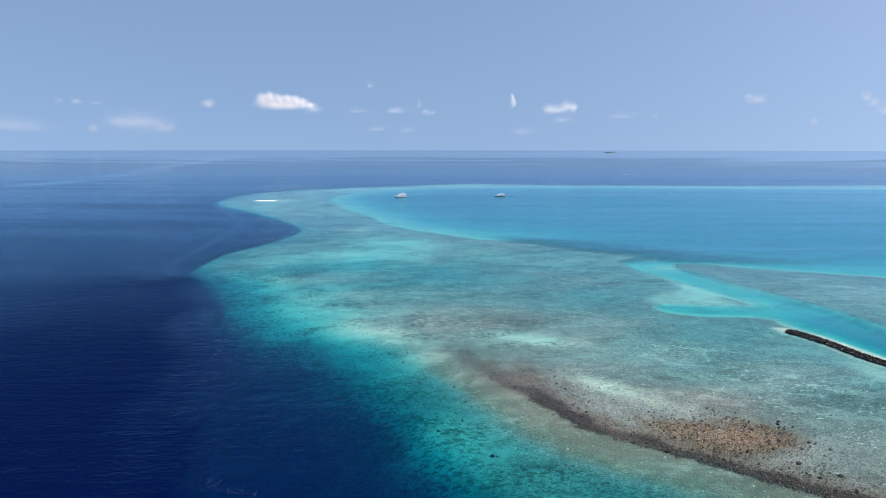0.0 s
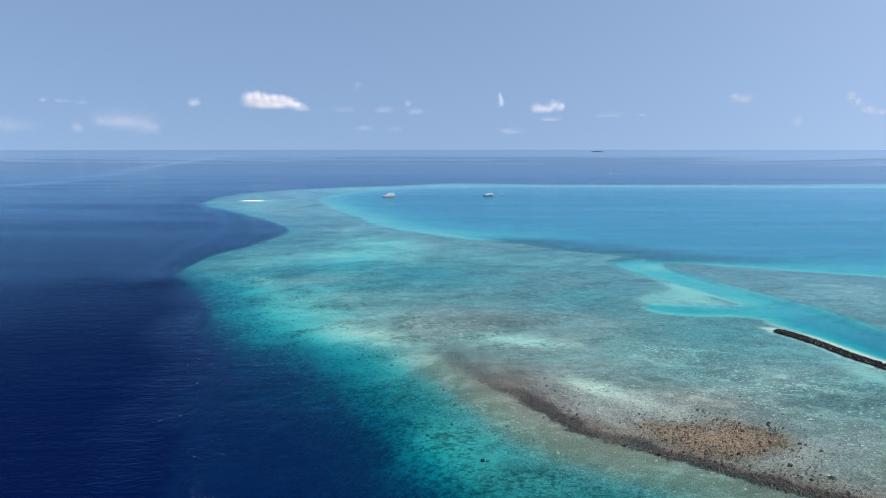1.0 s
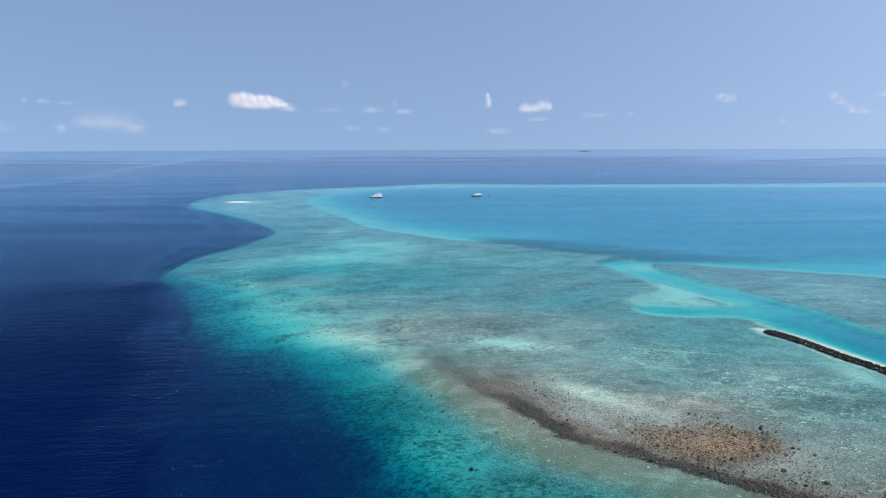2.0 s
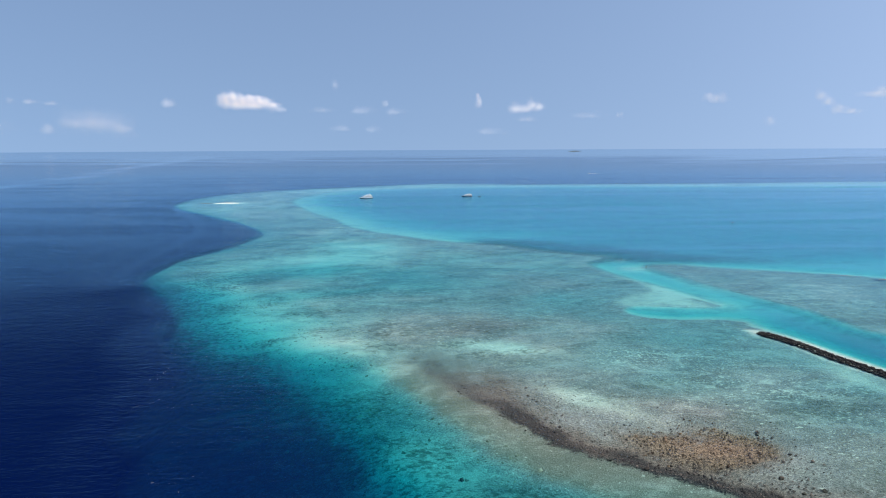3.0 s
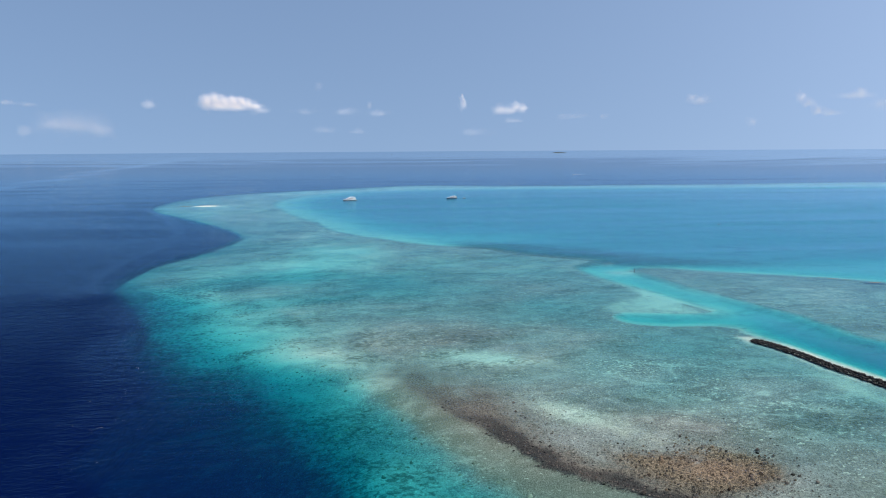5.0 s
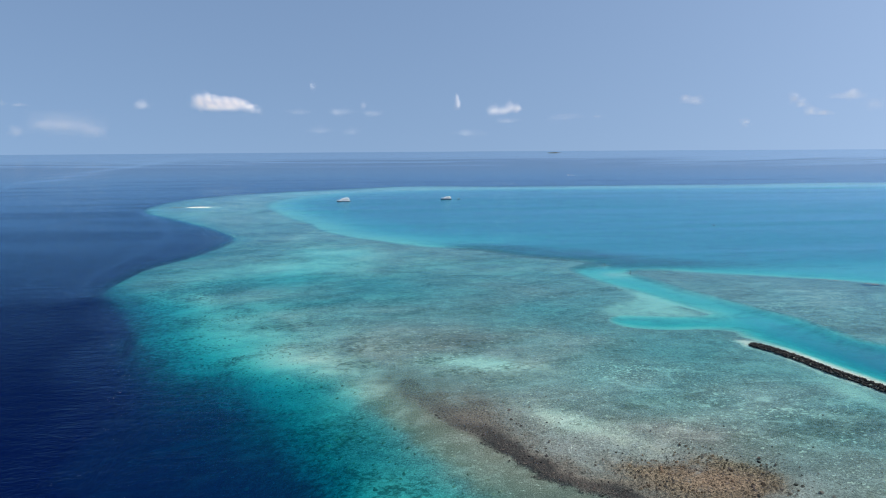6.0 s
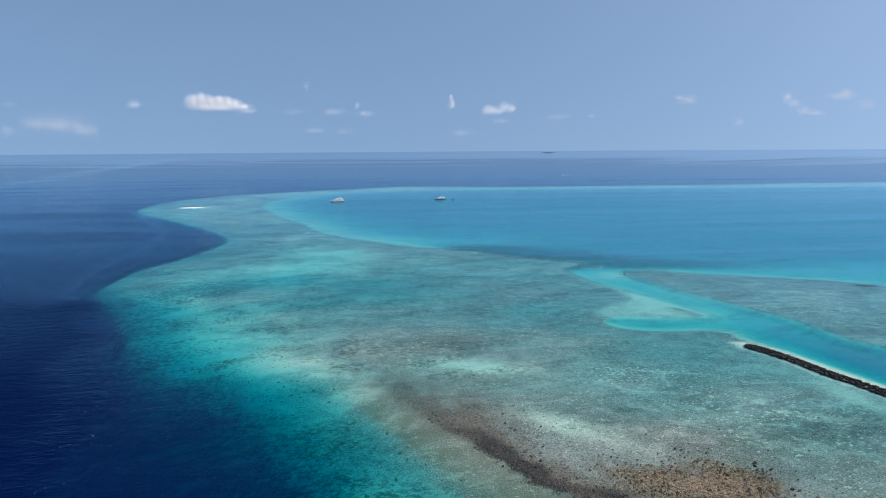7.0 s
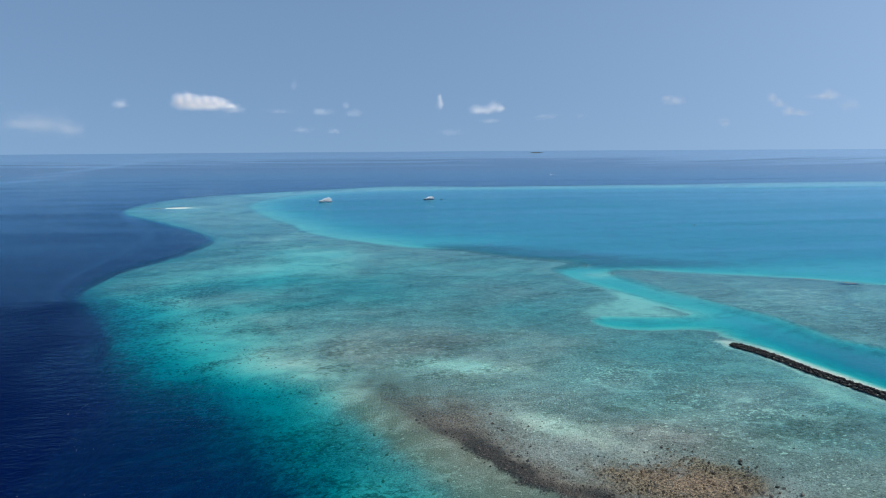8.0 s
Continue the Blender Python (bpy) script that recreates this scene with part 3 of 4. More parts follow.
def sheet(name, z, quads, material, values, label, category):
    """A sheet over the plan with its values at the corners."""
    used = np.unique(quads)
    back = np.zeros(len(gx), int)
    back[used] = np.arange(len(used))
    me = bpy.data.meshes.new(name)
    me.vertices.add(len(used))
    me.vertices.foreach_set("co", np.stack([gx[used], gy[used], z[used]], 1).astype(np.float32).ravel())
    me.loops.add(quads.size)
    me.loops.foreach_set("vertex_index", back[quads].astype(np.int32).ravel())
    me.polygons.add(len(quads))
    me.polygons.foreach_set("loop_start", np.arange(0, quads.size, 4, dtype=np.int32))
    me.polygons.foreach_set("use_smooth", np.ones(len(quads), bool))
    me.update(calc_edges=True)
    for key, v in values.items():
        if v.ndim == 1:
            me.attributes.new(key, "FLOAT", "POINT").data.foreach_set("value", v[used].astype(np.float32))
        else:
            me.attributes.new(key, "FLOAT_COLOR", "POINT").data.foreach_set("color", v[used].astype(np.float32).ravel())
    me.materials.append(material)
    return tagged(new(name, me), label, category, "", "structure")


middle = QUADS[:, 0]
is_lagoon = (LAG[middle] > 0)
is_ocean = (SEA_IN[middle] < 0) & ~is_lagoon
SURFACE = rise(gx, gy)
ground_z = SURFACE - lifted(DEPTH)
zones = np.stack([LIE["sand"] + 2 * LIE["bar"], LIE["crust"], LIE["coral"] * (1 - LIE["bar"]), np.ones_like(DEPTH)], 1)
sheet("reef_ground", ground_z, QUADS, M_BED, {"ochre": LIE["ochre"], "fringe": LIE["fringe"], "zone": zones, "fleck": LIE["fleck"], "turf": LIE["turf"]}, "shallow coral reef bed of sand, rubble and brown algae crust", "reef")
wet = np.maximum(DEPTH, 0.0)
sheet("water_ocean", SURFACE, QUADS[is_ocean], M_WATER, {"depth": wet, "milk": LIE["milk"], "tide": LIE["tide"], "chop": LIE["chop"], "open": LIE["open"], "far_haze": LIE["far_haze"], "sky_sheen": LIE["sky_sheen"]}, "deep navy blue open ocean with fine wind ripples", "sea")
sheet("water_lagoon", SURFACE, QUADS[is_lagoon], M_WATER, {"depth": wet, "milk": LIE["milk"], "tide": LIE["tide"], "chop": LIE["chop"], "open": LIE["open"], "far_haze": LIE["far_haze"], "sky_sheen": LIE["sky_sheen"]}, "calm turquoise lagoon and channel water over sand", "lagoon")
sheet("water_shallows", SURFACE, QUADS[~is_ocean & ~is_lagoon], M_WATER, {"depth": wet, "milk": LIE["milk"], "tide": LIE["tide"], "chop": LIE["chop"], "open": LIE["open"], "far_haze": LIE["far_haze"], "sky_sheen": LIE["sky_sheen"]}, "clear shallow water over the coral reef flat", "shallow water")


def bed_z(x, y):
    """The bed's height at one place."""
    return float(-lifted(reef(np.array([float(x)]), np.array([float(y)]))["depth"])[0])


# ---- stones and corals ----
def stone(bm, size, seed, at=(0, 0, 0), squash=0.7, cuts=1):
    """A lumpy stone in a bmesh."""
    rng = random.Random(seed)
    v = bmesh.ops.create_icosphere(bm, subdivisions=cuts, radius=1.0)["verts"]
    sx, sy, sz = size * rng.uniform(0.75, 1.25), size * rng.uniform(0.75, 1.25), size * squash * rng.uniform(0.8, 1.2)
    turn = Euler((rng.uniform(-0.5, 0.5), rng.uniform(-0.5, 0.5), rng.uniform(0, 6.28))).to_matrix()
    for p in v:
        k = 1 + 0.45 * noise.noise(p.co * 1.3 + Vector((seed * 1.7, seed * 0.3, 0)))
        p.co = turn @ Vector((p.co.x * sx * k, p.co.y * sy * k, p.co.z * sz * k)) + Vector(at)


def crystals(name, places, sizes, material, label, category, squash=0.6, seed=1):
    """Very many small lumps as one mesh: each an uneven dome of eight corners."""
    rng = np.random.RandomState(seed)
    a = np.linspace(0, 6.2832, 6, False)
    base = np.vstack([np.stack([np.cos(a), np.sin(a), np.full(6, -0.2)], 1), [(0.45, 0.1, 0.85), (-0.45, -0.1, 0.8)]])
    tris = np.array([(0, 1, 6), (1, 2, 6), (2, 7, 6), (2, 3, 7), (3, 4, 7), (4, 5, 7), (5, 6, 7), (5, 0, 6)])
    n = len(places)
    jit = base[None] * rng.uniform(0.65, 1.35, (n, 8, 1)) * rng.uniform(0.75, 1.3, (n, 1, 3))
    a = rng.uniform(0, 6.283, n)
    ca, sa = np.cos(a)[:, None], np.sin(a)[:, None]
    v = np.stack([jit[..., 0] * ca - jit[..., 1] * sa, jit[..., 0] * sa + jit[..., 1] * ca, jit[..., 2] * squash], -1) * sizes[:, None, None] + places[:, None]
    f = (tris[None] + 8 * np.arange(n)[:, None, None]).reshape(-1, 3)
    return tagged(triangles(name, v.reshape(-1, 3), f, material), label, category, "", "stuff")


def triangles(name, v, f, material):
    me = bpy.data.meshes.new(name)
    me.vertices.add(len(v))
    me.vertices.foreach_set("co", v.astype(np.float32).ravel())
    me.loops.add(f.size)
    me.loops.foreach_set("vertex_index", f.astype(np.int32).ravel())
    me.polygons.add(len(f))
    me.polygons.foreach_set("loop_start", np.arange(0, f.size, 3, dtype=np.int32))
    me.update(calc_edges=True)
    me.materials.append(material)
    return new(name, me)


def scatter(n, x0, x1, y0, y1, keep, seed):
    """Random places on the plan that pass a test on the lie of the reef, with their bed height."""
    rng = np.random.RandomState(seed)
    x, y = rng.uniform(x0, x1, n), rng.uniform(y0, y1, n)
    lie = reef(x, y)
    ok = keep(lie, x, y, rng.rand(n))
    return np.stack([x[ok], y[ok], -lifted(lie["depth"][ok])], 1)


rng = np.random.RandomState(5)
# coral heads on the slope and the turquoise belt
p = scatter(60000, -210, 60, 150, 560, lambda l, x, y, r: (l["sea_in"] > -14) & (l["sea_in"] < 85) & (l["lag"] < -20) & (l["crest"] < -14) & (r < 0.09 + 0.35 * fbm(x, y, 26, 81)), 11)
crystals("coral_heads", p, rng.gamma(1.5, 0.17, len(p)) + 0.17, M_HEADS, "dark rounded coral heads scattered under turquoise water", "coral", 0.55, 2)
# loose rubble on the crest
p = scatter(100000, -40, 190, 140, 340, lambda l, x, y, r: (l["crest"] > -3) & (r < 0.7 * np.exp(-np.maximum(l["crest"], 0) / 12) * step(x, 20, 65) + 0.5 * np.exp(-((x - 103) / 22) ** 2 - ((y - 208) / 16) ** 2) + 0.006 * (y < 260)), 12)
p[:, 2] = np.maximum(p[:, 2], -0.25)
crystals("coral_rubble", p, rng.gamma(1.5, 0.075, len(p)) + 0.07, M_CRUST, "brown algae-crusted coral rubble on the reef crest", "rubble", 0.7, 3)

# lumps of dead coral on the ochre patch and along the dark seaward fringe
p = scatter(9000, 76, 132, 184, 236, lambda l, x, y, r: (l["crest"] > 2) & (r < 0.24 * np.maximum(l["ochre"] - 0.25, 0)), 17)
p[:, 2] = np.maximum(p[:, 2], -0.3)
crystals("coral_lumps", p, rng.gamma(1.3, 0.11, len(p)) + 0.10, M_OCHRE, "orange-brown lumps of dead coral on the reef crest", "rubble", 0.75, 6)
p = scatter(60000, -10, 170, 150, 300, lambda l, x, y, r: r < 0.42 * l["fringe"] * step(y, 285, 240), 18)
p[:, 2] = np.maximum(p[:, 2], -0.35)
crystals("fringe_lumps", p, rng.gamma(1.4, 0.09, len(p)) + 0.11, M_FRINGE, "dark purple-brown coral lumps along the seaward edge of the crest", "rubble", 0.7, 7)

# dark boulders on the crest that can be told apart
boulder_meshes = []
for k in range(6):
    bm = bmesh.new()
    stone(bm, 1.0, 40 + k, cuts=2, squash=0.62)
    me = bpy.data.meshes.new("boulder")
    bm.to_mesh(me)
    bm.free()
    me.materials.append(M_CORAL)
    boulder_meshes.append(me)
p = scatter(2200, 20, 190, 150, 262, lambda l, x, y, r: (l["crest"] > 1) & (x > 62) & (r < (0.04 + 0.16 * step(x, 95, 118)) * np.exp(-np.maximum(l["crest"] - 7, 0) / 6) + 0.006), 13)
spots = [(float(x), float(y), random.uniform(0.25, 0.7)) for x, y, _ in p[:90]] + [(14, 196, 1.0), (74, 196, 0.95), (64, 203, 0.8), (126, 203, 0.8), (123, 218, 0.7), (111, 198, 0.95), (114, 188, 0.9), (123, 180, 0.9), (113, 220, 0.6)]
for k, (x, y, r) in enumerate(spots):
    ob = new("boulder", boulder_meshes[k % 6])
    ob.matrix_basis = Matrix.LocRotScale((x, y, max(bed_z(x, y), -3.0) + 0.15 * r), Euler((0, 0, k * 2.4)), (r, r * random.uniform(0.7, 1.1), r))
    tagged(ob, "dark weathered coral boulder on the reef crest", "boulder", "boulders on the reef crest")

# ---- breakwater ----
breakwater = thing("breakwater", pose(191, 338, 0), "long dark rubble-mound breakwater of heaped boulders by the channel", "breakwater")
wall = curve(WALL, 16)
run = np.r_[0, np.cumsum(np.hypot(*np.diff(wall, axis=0).T))]


def along(s):
    x, y = np.interp(s, run, wall[:, 0]), np.interp(s, run, wall[:, 1])
    dx, dy = np.interp(s + 1, run, wall[:, 0]) - np.interp(s - 1, run, wall[:, 0]), np.interp(s + 1, run, wall[:, 1]) - np.interp(s - 1, run, wall[:, 1])
    k = math.hypot(dx, dy) + 1e-6
    return x, y, dx / k, dy / k


rock_meshes = []
for k in range(8):
    bm = bmesh.new()
    stone(bm, 0.72, 60 + k, squash=0.75)
    me = bpy.data.meshes.new("rock")
    bm.to_mesh(me)
    bm.free()
    me.materials.append(M_ROCK)
    rock_meshes.append(me)
core = bmesh.new()
rr = random.Random(8)
made = 0
for i in range(int(run[-1] / 0.62)):
    s = i * 0.62
    x, y, dx, dy = along(s)
    full = min(1.0, 0.45 + s / 7)
    for off, z in ((-2.1, 0.0), (-1.15, 0.7), (0.0, 1.25), (1.1, 0.75), (2.1, 0.0)):
        off, z = off * full + rr.uniform(-0.35, 0.35), z * full + rr.uniform(-0.18, 0.22)
        px, py = x - dy * off + rr.uniform(-0.3, 0.3), y + dx * off + rr.uniform(-0.3, 0.3)
        size = rr.uniform(0.6, 1.2)
        if made < 300 and i % 2 == 0:
            ob = new("rock", rock_meshes[rr.randrange(8)])
            ob.parent = breakwater
            ob.matrix_basis = Matrix.LocRotScale((px - 191, py - 338, z), Euler((rr.uniform(-0.6, 0.6), rr.uniform(-0.6, 0.6), rr.uniform(0, 6.28))), (size, size * rr.uniform(0.7, 1.1), size * rr.uniform(0.7, 1.0)))
            made += 1
        else:
            stone(core, 0.72 * size, 100 + i * 5 + int(off * 3), (px - 191, py - 338, z - 0.1), 0.75)
tagged(part("rock_core", core, M_ROCK, breakwater), kind="stuff")


# ---- low banks on the east reef ----
def bank(name, x, y, length, width, height, turn, material, label):
    """A low mound with an uneven shore."""
    bm = bmesh.new()
    rings = []
    for k in range(8):
        q = k / 7
        r, z = 1 - 0.92 * q, height * (1 - (1 - q) ** 2) - 0.25
        rings.append([(r * length / 2 * math.cos(a) * (1 + 0.25 * noise.noise((2 * math.cos(a) + x, 2 * math.sin(a), q))),
                       r * width / 2 * math.sin(a) * (1 + 0.3 * noise.noise((2 * math.cos(a), 2 * math.sin(a) + y, q + 3))),
                       z + 0.1 * height * noise.noise((3 * math.cos(a), 3 * math.sin(a), 3 * q))) for a in np.linspace(0, 6.2832, 40, False)])
    loft(bm, rings)
    ob = part(name, bm, material, None, label)
    ob.matrix_basis = pose(x, y, 0, 0, 0, turn)
    return tagged(ob, "", "bank")


bank("rubble_islet", 366, 470, 15, 6, 0.38, -20, M_DRYRUBBLE, "low grey-brown rubble islet on the shallow reef")
bank("rubble_bank", 345, 487, 38, 2.0, 0.36, -29, M_DRYRUBBLE, "thin dark rubble bank along the lagoon edge")
bank("rubble_bank", 388, 457, 16, 2.0, 0.36, -25, M_DRYRUBBLE, "thin dark rubble bank along the lagoon edge")
bank("sandbar", -350, 1227, 52, 9, 1.1, 0, M_SAND, "bare white sandbar rising from the reef point")
bank("rubble_bank", -390, 1226, 34, 6, 0.5, 0, M_DRYRUBBLE, "grey rubble tail beside the white sandbar")


# ---- channel markers and buoys ----
def marker(x, y, height):
    z = bed_z(x, y)
    ob = thing("channel_marker", pose(x, y, z), "dark weathered channel marker post standing in shallow water", "post", "channel markers")
    bm = bmesh.new()
    tube(bm, (0, 0, -0.2), (0, 0, height - z), 0.17, 0.12, 10)
    part("post", bm, M_POST, ob)
    bm = bmesh.new()
    tube(bm, (0, 0, height - z - 0.9), (0, 0, height - z - 0.1), 0.26, 0.22, 10)
    part("topmark", bm, M_POST, ob)
    bm = bmesh.new()
    tube(bm, (0, 0, -0.2), (0, 0, 0.5), 0.7, 0.45, 10)
    part("footing", bm, M_ROCK, ob)


marker(192, 571, 1.7)
marker(201, 533, 2.3)


def buoy(x, y, r):
    ob = thing("mooring_buoy", pose(x, y, 0), "dark weathered mooring buoy floating on the lagoon", "buoy")
    bm = bmesh.new()
    bmesh.ops.create_uvsphere(bm, u_segments=16, v_segments=10, radius=r)
    for v in bm.verts:
        v.co.z = v.co.z * 0.75 + 0.2 * r
    part("float", bm, M_BUOY, ob)
    bm = bmesh.new()
    tube(bm, (0, 0, 0.8 * r), (0, 0, 1.5 * r), 0.08, 0.08, 6)
    part("eye_bolt", bm, M_STEEL, ob)


buoy(435, 837, 1.1)


# ---- boats ----
def hull_rings(length, beam, low, high, bow=0.32, n=14):
    """Hull sections from the stern (+x) to the bow (-x)."""
    rings = []
    for k in range(n + 1):
        q = k / n
        w = beam / 2 * (1 - max(0.0, (q - (1 - bow)) / bow) ** 2.0) * (0.92 + 0.08 * math.sin(q * 3.0))
        w = max(w, 0.05)
        x, sheer = length / 2 - q * length, high + 0.22 * high * q**2
        rake = 0.10 * length * max(0.0, q - 0.75) * 1.6
        rings.append([(x - rake, -w, sheer), (x, -w * 0.86, 0.25 * sheer), (x + rake * 0.6, -w * 0.45, low), (x + rake * 0.6, w * 0.45, low), (x, w * 0.86, 0.25 * sheer), (x - rake, w, sheer)])
    return rings


def house(bm, x0, x1, w, z0, z1, rake_front=0.8, rake_back=0.2):
    """A deckhouse with raked ends; its bow end is at x0."""
    loft(bm, [[(x0, -w, z0), (x1, -w, z0), (x1, w, z0), (x0, w, z0)],
              [(x0 + rake_front, -w * 0.93, z1), (x1 - rake_back, -w * 0.93, z1), (x1 - rake_back, w * 0.93, z1), (x0 + rake_front, w * 0.93, z1)]])
    bmesh.ops.recalc_face_normals(bm, faces=bm.faces[:])
    bevel(bm, 0.12)


def windows(boat, x0, x1, count, w, z0, z1):
    """A row of tinted windows on both sides of a deckhouse."""
    pitch = (x1 - x0) / count
    for k in range(count):
        for side in (-1, 1):
            bm = bmesh.new()
            y = side * w
            box(bm, x0 + k * pitch + 0.12, x0 + (k + 1) * pitch - 0.12, y - 0.05, y + 0.05, z0, z1)
            part("window", bm, M_GLASS, boat, "dark tinted window")


def rail(boat, x0, x1, w, z, height=1.0):
    for side in (-1, 1):
        bm = bmesh.new()
        tube(bm, (x0, side * w, z + height), (x1, side * w, z + height), 0.05, 0.05, 6)
        tube(bm, (x0, side * w, z + height / 2), (x1, side * w, z + height / 2), 0.03, 0.03, 6)
        for x in np.linspace(x0, x1, 9):
            tube(bm, (x, side * w, z), (x, side * w, z + height), 0.04, 0.04, 6)
        part("railing", bm, M_STEEL, boat, "polished steel railing")


def yacht(m, length, hull_paint, label, decks, mast):
    k = length / 27
    beam = 7.0 * k
    boat = thing("motor_yacht", m, label, "yacht", "yachts at anchor")
    bm = bmesh.new()
    loft(bm, hull_rings(length, beam, -1.0, 2.6 * k))
    bmesh.ops.recalc_face_normals(bm, faces=bm.faces[:])
    part("hull", bm, hull_paint, boat)
    bm = bmesh.new()
    loft(bm, [[(x, y * 1.012, 0.62 * k * 2 + dz) for x, y, dz in ((length / 2 - 0.2, -beam / 2, 0), (length / 2 - 0.2, beam / 2, 0), (-length * 0.16, beam / 2, 0), (-length * 0.16, -beam / 2, 0))],
              [(x, y * 1.012, 0.62 * k * 2 + 0.28) for x, y in ((length / 2 - 0.2, -beam / 2), (length / 2 - 0.2, beam / 2), (-length * 0.16, beam / 2), (-length * 0.16, -beam / 2))]])
    part("rub_rail", bm, M_BLUESHADE_RAIL, boat, "dark blue rub rail")
    # dark waterline band, made tall to take in hull shade and reflection
    bm = bmesh.new()
    loft(bm, [[(x, y * 1.015, z) for x, y, z in ring] for ring in hull_rings(length * 1.004, beam, -0.9, 1.15 * k)])
    bmesh.ops.recalc_face_normals(bm, faces=bm.faces[:])
    part("waterline_band", bm, M_GLASS, boat, "dark waterline band with hull shade put into its colour")
    bm = bmesh.new()
    box(bm, length / 2 - 0.3, length / 2 + 1.8 * k, -beam * 0.42, beam * 0.42, 0.15, 0.45)
    part("swim_platform", bm, M_TEAK, boat, "teak swim platform")
    z = 2.6 * k
    x0, x1, w = -length * 0.29, length * 0.46, beam * 0.43
    for d in range(decks):
        bm = bmesh.new()
        house(bm, x0, x1, w, z, z + 2.0 * k, 1.6 * k, 0.2)
        part("deckhouse", bm, M_WHITE, boat)
        windows(boat, x0 + 2.2 * k, x1 - 0.8 * k, 6, w * 0.985, z + 0.5 * k, z + 1.6 * k)
        bm = bmesh.new()
        box(bm, x0 + 0.4 * k, min(x1 + 2.2 * k, length * 0.49), -w - 0.5 * k, w + 0.5 * k, z + 2.0 * k, z + 2.2 * k)
        bevel(bm, 0.05)
        part("deck", bm, M_WHITE, boat)
        bm = bmesh.new()
        box(bm, x1 + 0.1, min(x1 + 2.0 * k, length * 0.48), -w, w, z + 2.2 * k, z + 2.23 * k)
        part("deck_planking", bm, M_TEAK, boat, "teak planking")
        rail(boat, x0 + 2.4 * k, x1 + 1.0 * k, w + 0.3 * k, z + 2.2 * k)
        z += 2.2 * k
        x0, x1, w = x0 + 3.2 * k, x1 - 1.1 * k, w * 0.94
    # flybridge, hard top on four legs, mast with radar
    bm = bmesh.new()
    house(bm, x0, x0 + 3.0 * k, w * 0.9, z, z + 1.1 * k, 0.9 * k, 0.1)
    part("flybridge", bm, M_WHITE, boat)
    for lx in (x0 + 2.6 * k, x1 - 1.0 * k):
        for side in (-1, 1):
            bm = bmesh.new()
            tube(bm, (lx, side * w * 0.85, z), (lx + 0.3, side * w * 0.8, z + 2.1 * k), 0.09)
            part("top_leg", bm, M_WHITE, boat)
    bm = bmesh.new()
    box(bm, x0 + 1.8 * k, x1 - 0.4 * k, -w * 0.95, w * 0.95, z + 2.1 * k, z + 2.3 * k)
    bevel(bm, 0.07)
    part("hard_top", bm, M_WHITE, boat)
    bm = bmesh.new()
    tube(bm, (x1 - 2.6 * k, 0, z + 2.3 * k), (x1 - 2.2 * k, 0, z + (2.3 + mast) * k), 0.22, 0.1)
    box(bm, x1 - 3.0 * k, x1 - 1.9 * k, -1.3 * k, 1.3 * k, z + (2.3 + mast * 0.5) * k, z + (2.45 + mast * 0.5) * k)
    mst = part("mast", bm, M_WHITE, boat)
    bm = bmesh.new()
    bmesh.ops.create_uvsphere(bm, u_segments=14, v_segments=8, radius=0.55 * k, matrix=Matrix.Translation((x1 - 2.4 * k, 0.9 * k, z + (2.9 + mast * 0.5) * k)))
    part("radar_dome", bm, M_WHITE, mst)
    # bow: anchor winch, rail and sun pad
    bm = bmesh.new()
    box(bm, -length * 0.40, -length * 0.30, -beam * 0.2, beam * 0.2, 2.9 * k, 3.35 * k, 0.1)
    part("sun_pad", bm, M_TEAK, boat, "brown foredeck sun pad")
    rail(boat, -length * 0.47, -length * 0.25, beam * 0.24, 3.05 * k, 0.9)
    return boat


yacht(pose(-93, 1318, 0, 0, 0, 16) @ Matrix.Diagonal((1, 1, 0.88, 1)), 25.5, M_WHITE, "large white multi-deck motor yacht anchored in the blue lagoon", 2, 2.6)
# this hull is coloured blue to stand in for the shade on its side
yacht(pose(118, 1338, 0, 0, 0, 12) @ Matrix.Diagonal((1, 1, 0.76, 1)), 22.0, M_BLUESHADE_RAIL, "white motor yacht, hull coloured blue for its shade, anchored in the lagoon", 2, 0.8)


def dinghy(m, length, label, category, group=""):
    boat = thing("dinghy" if length < 7 else "speedboat", m, label, category, group)
    beam = length * 0.34
    bm = bmesh.new()
    loft(bm, hull_rings(length, beam, -0.25, 0.75, 0.4, 10))
    bmesh.ops.recalc_face_normals(bm, faces=bm.faces[:])
    part("hull", bm, M_POST if length < 7 else M_WHITE, boat)
    bm = bmesh.new()
    box(bm, -0.3, 0.7, -beam * 0.2, beam * 0.2, 0.7, 1.5, 0.12)
    part("console", bm, M_WHITE, boat)
    bm = bmesh.new()
    box(bm, length * 0.24, length * 0.36, -beam * 0.38, beam * 0.38, 0.7, 1.05, 0.05)
    part("bench", bm, M_TEAK, boat)
    bm = bmesh.new()
    box(bm, length * 0.47, length * 0.56, -0.25, 0.25, 0.1, 1.35, 0.06)
    part("outboard_motor", bm, M_POST, boat)


dinghy(pose(144, 1338, 0, 0, 0, 8), 5.5, "small dark tender floating beside the anchored yacht", "dinghy")
SPEED = (722, 2460)
dinghy(pose(SPEED[0] - 22, SPEED[1], 0, 0, 0, -4), 9.0, "white speedboat running across the open sea", "speedboat")


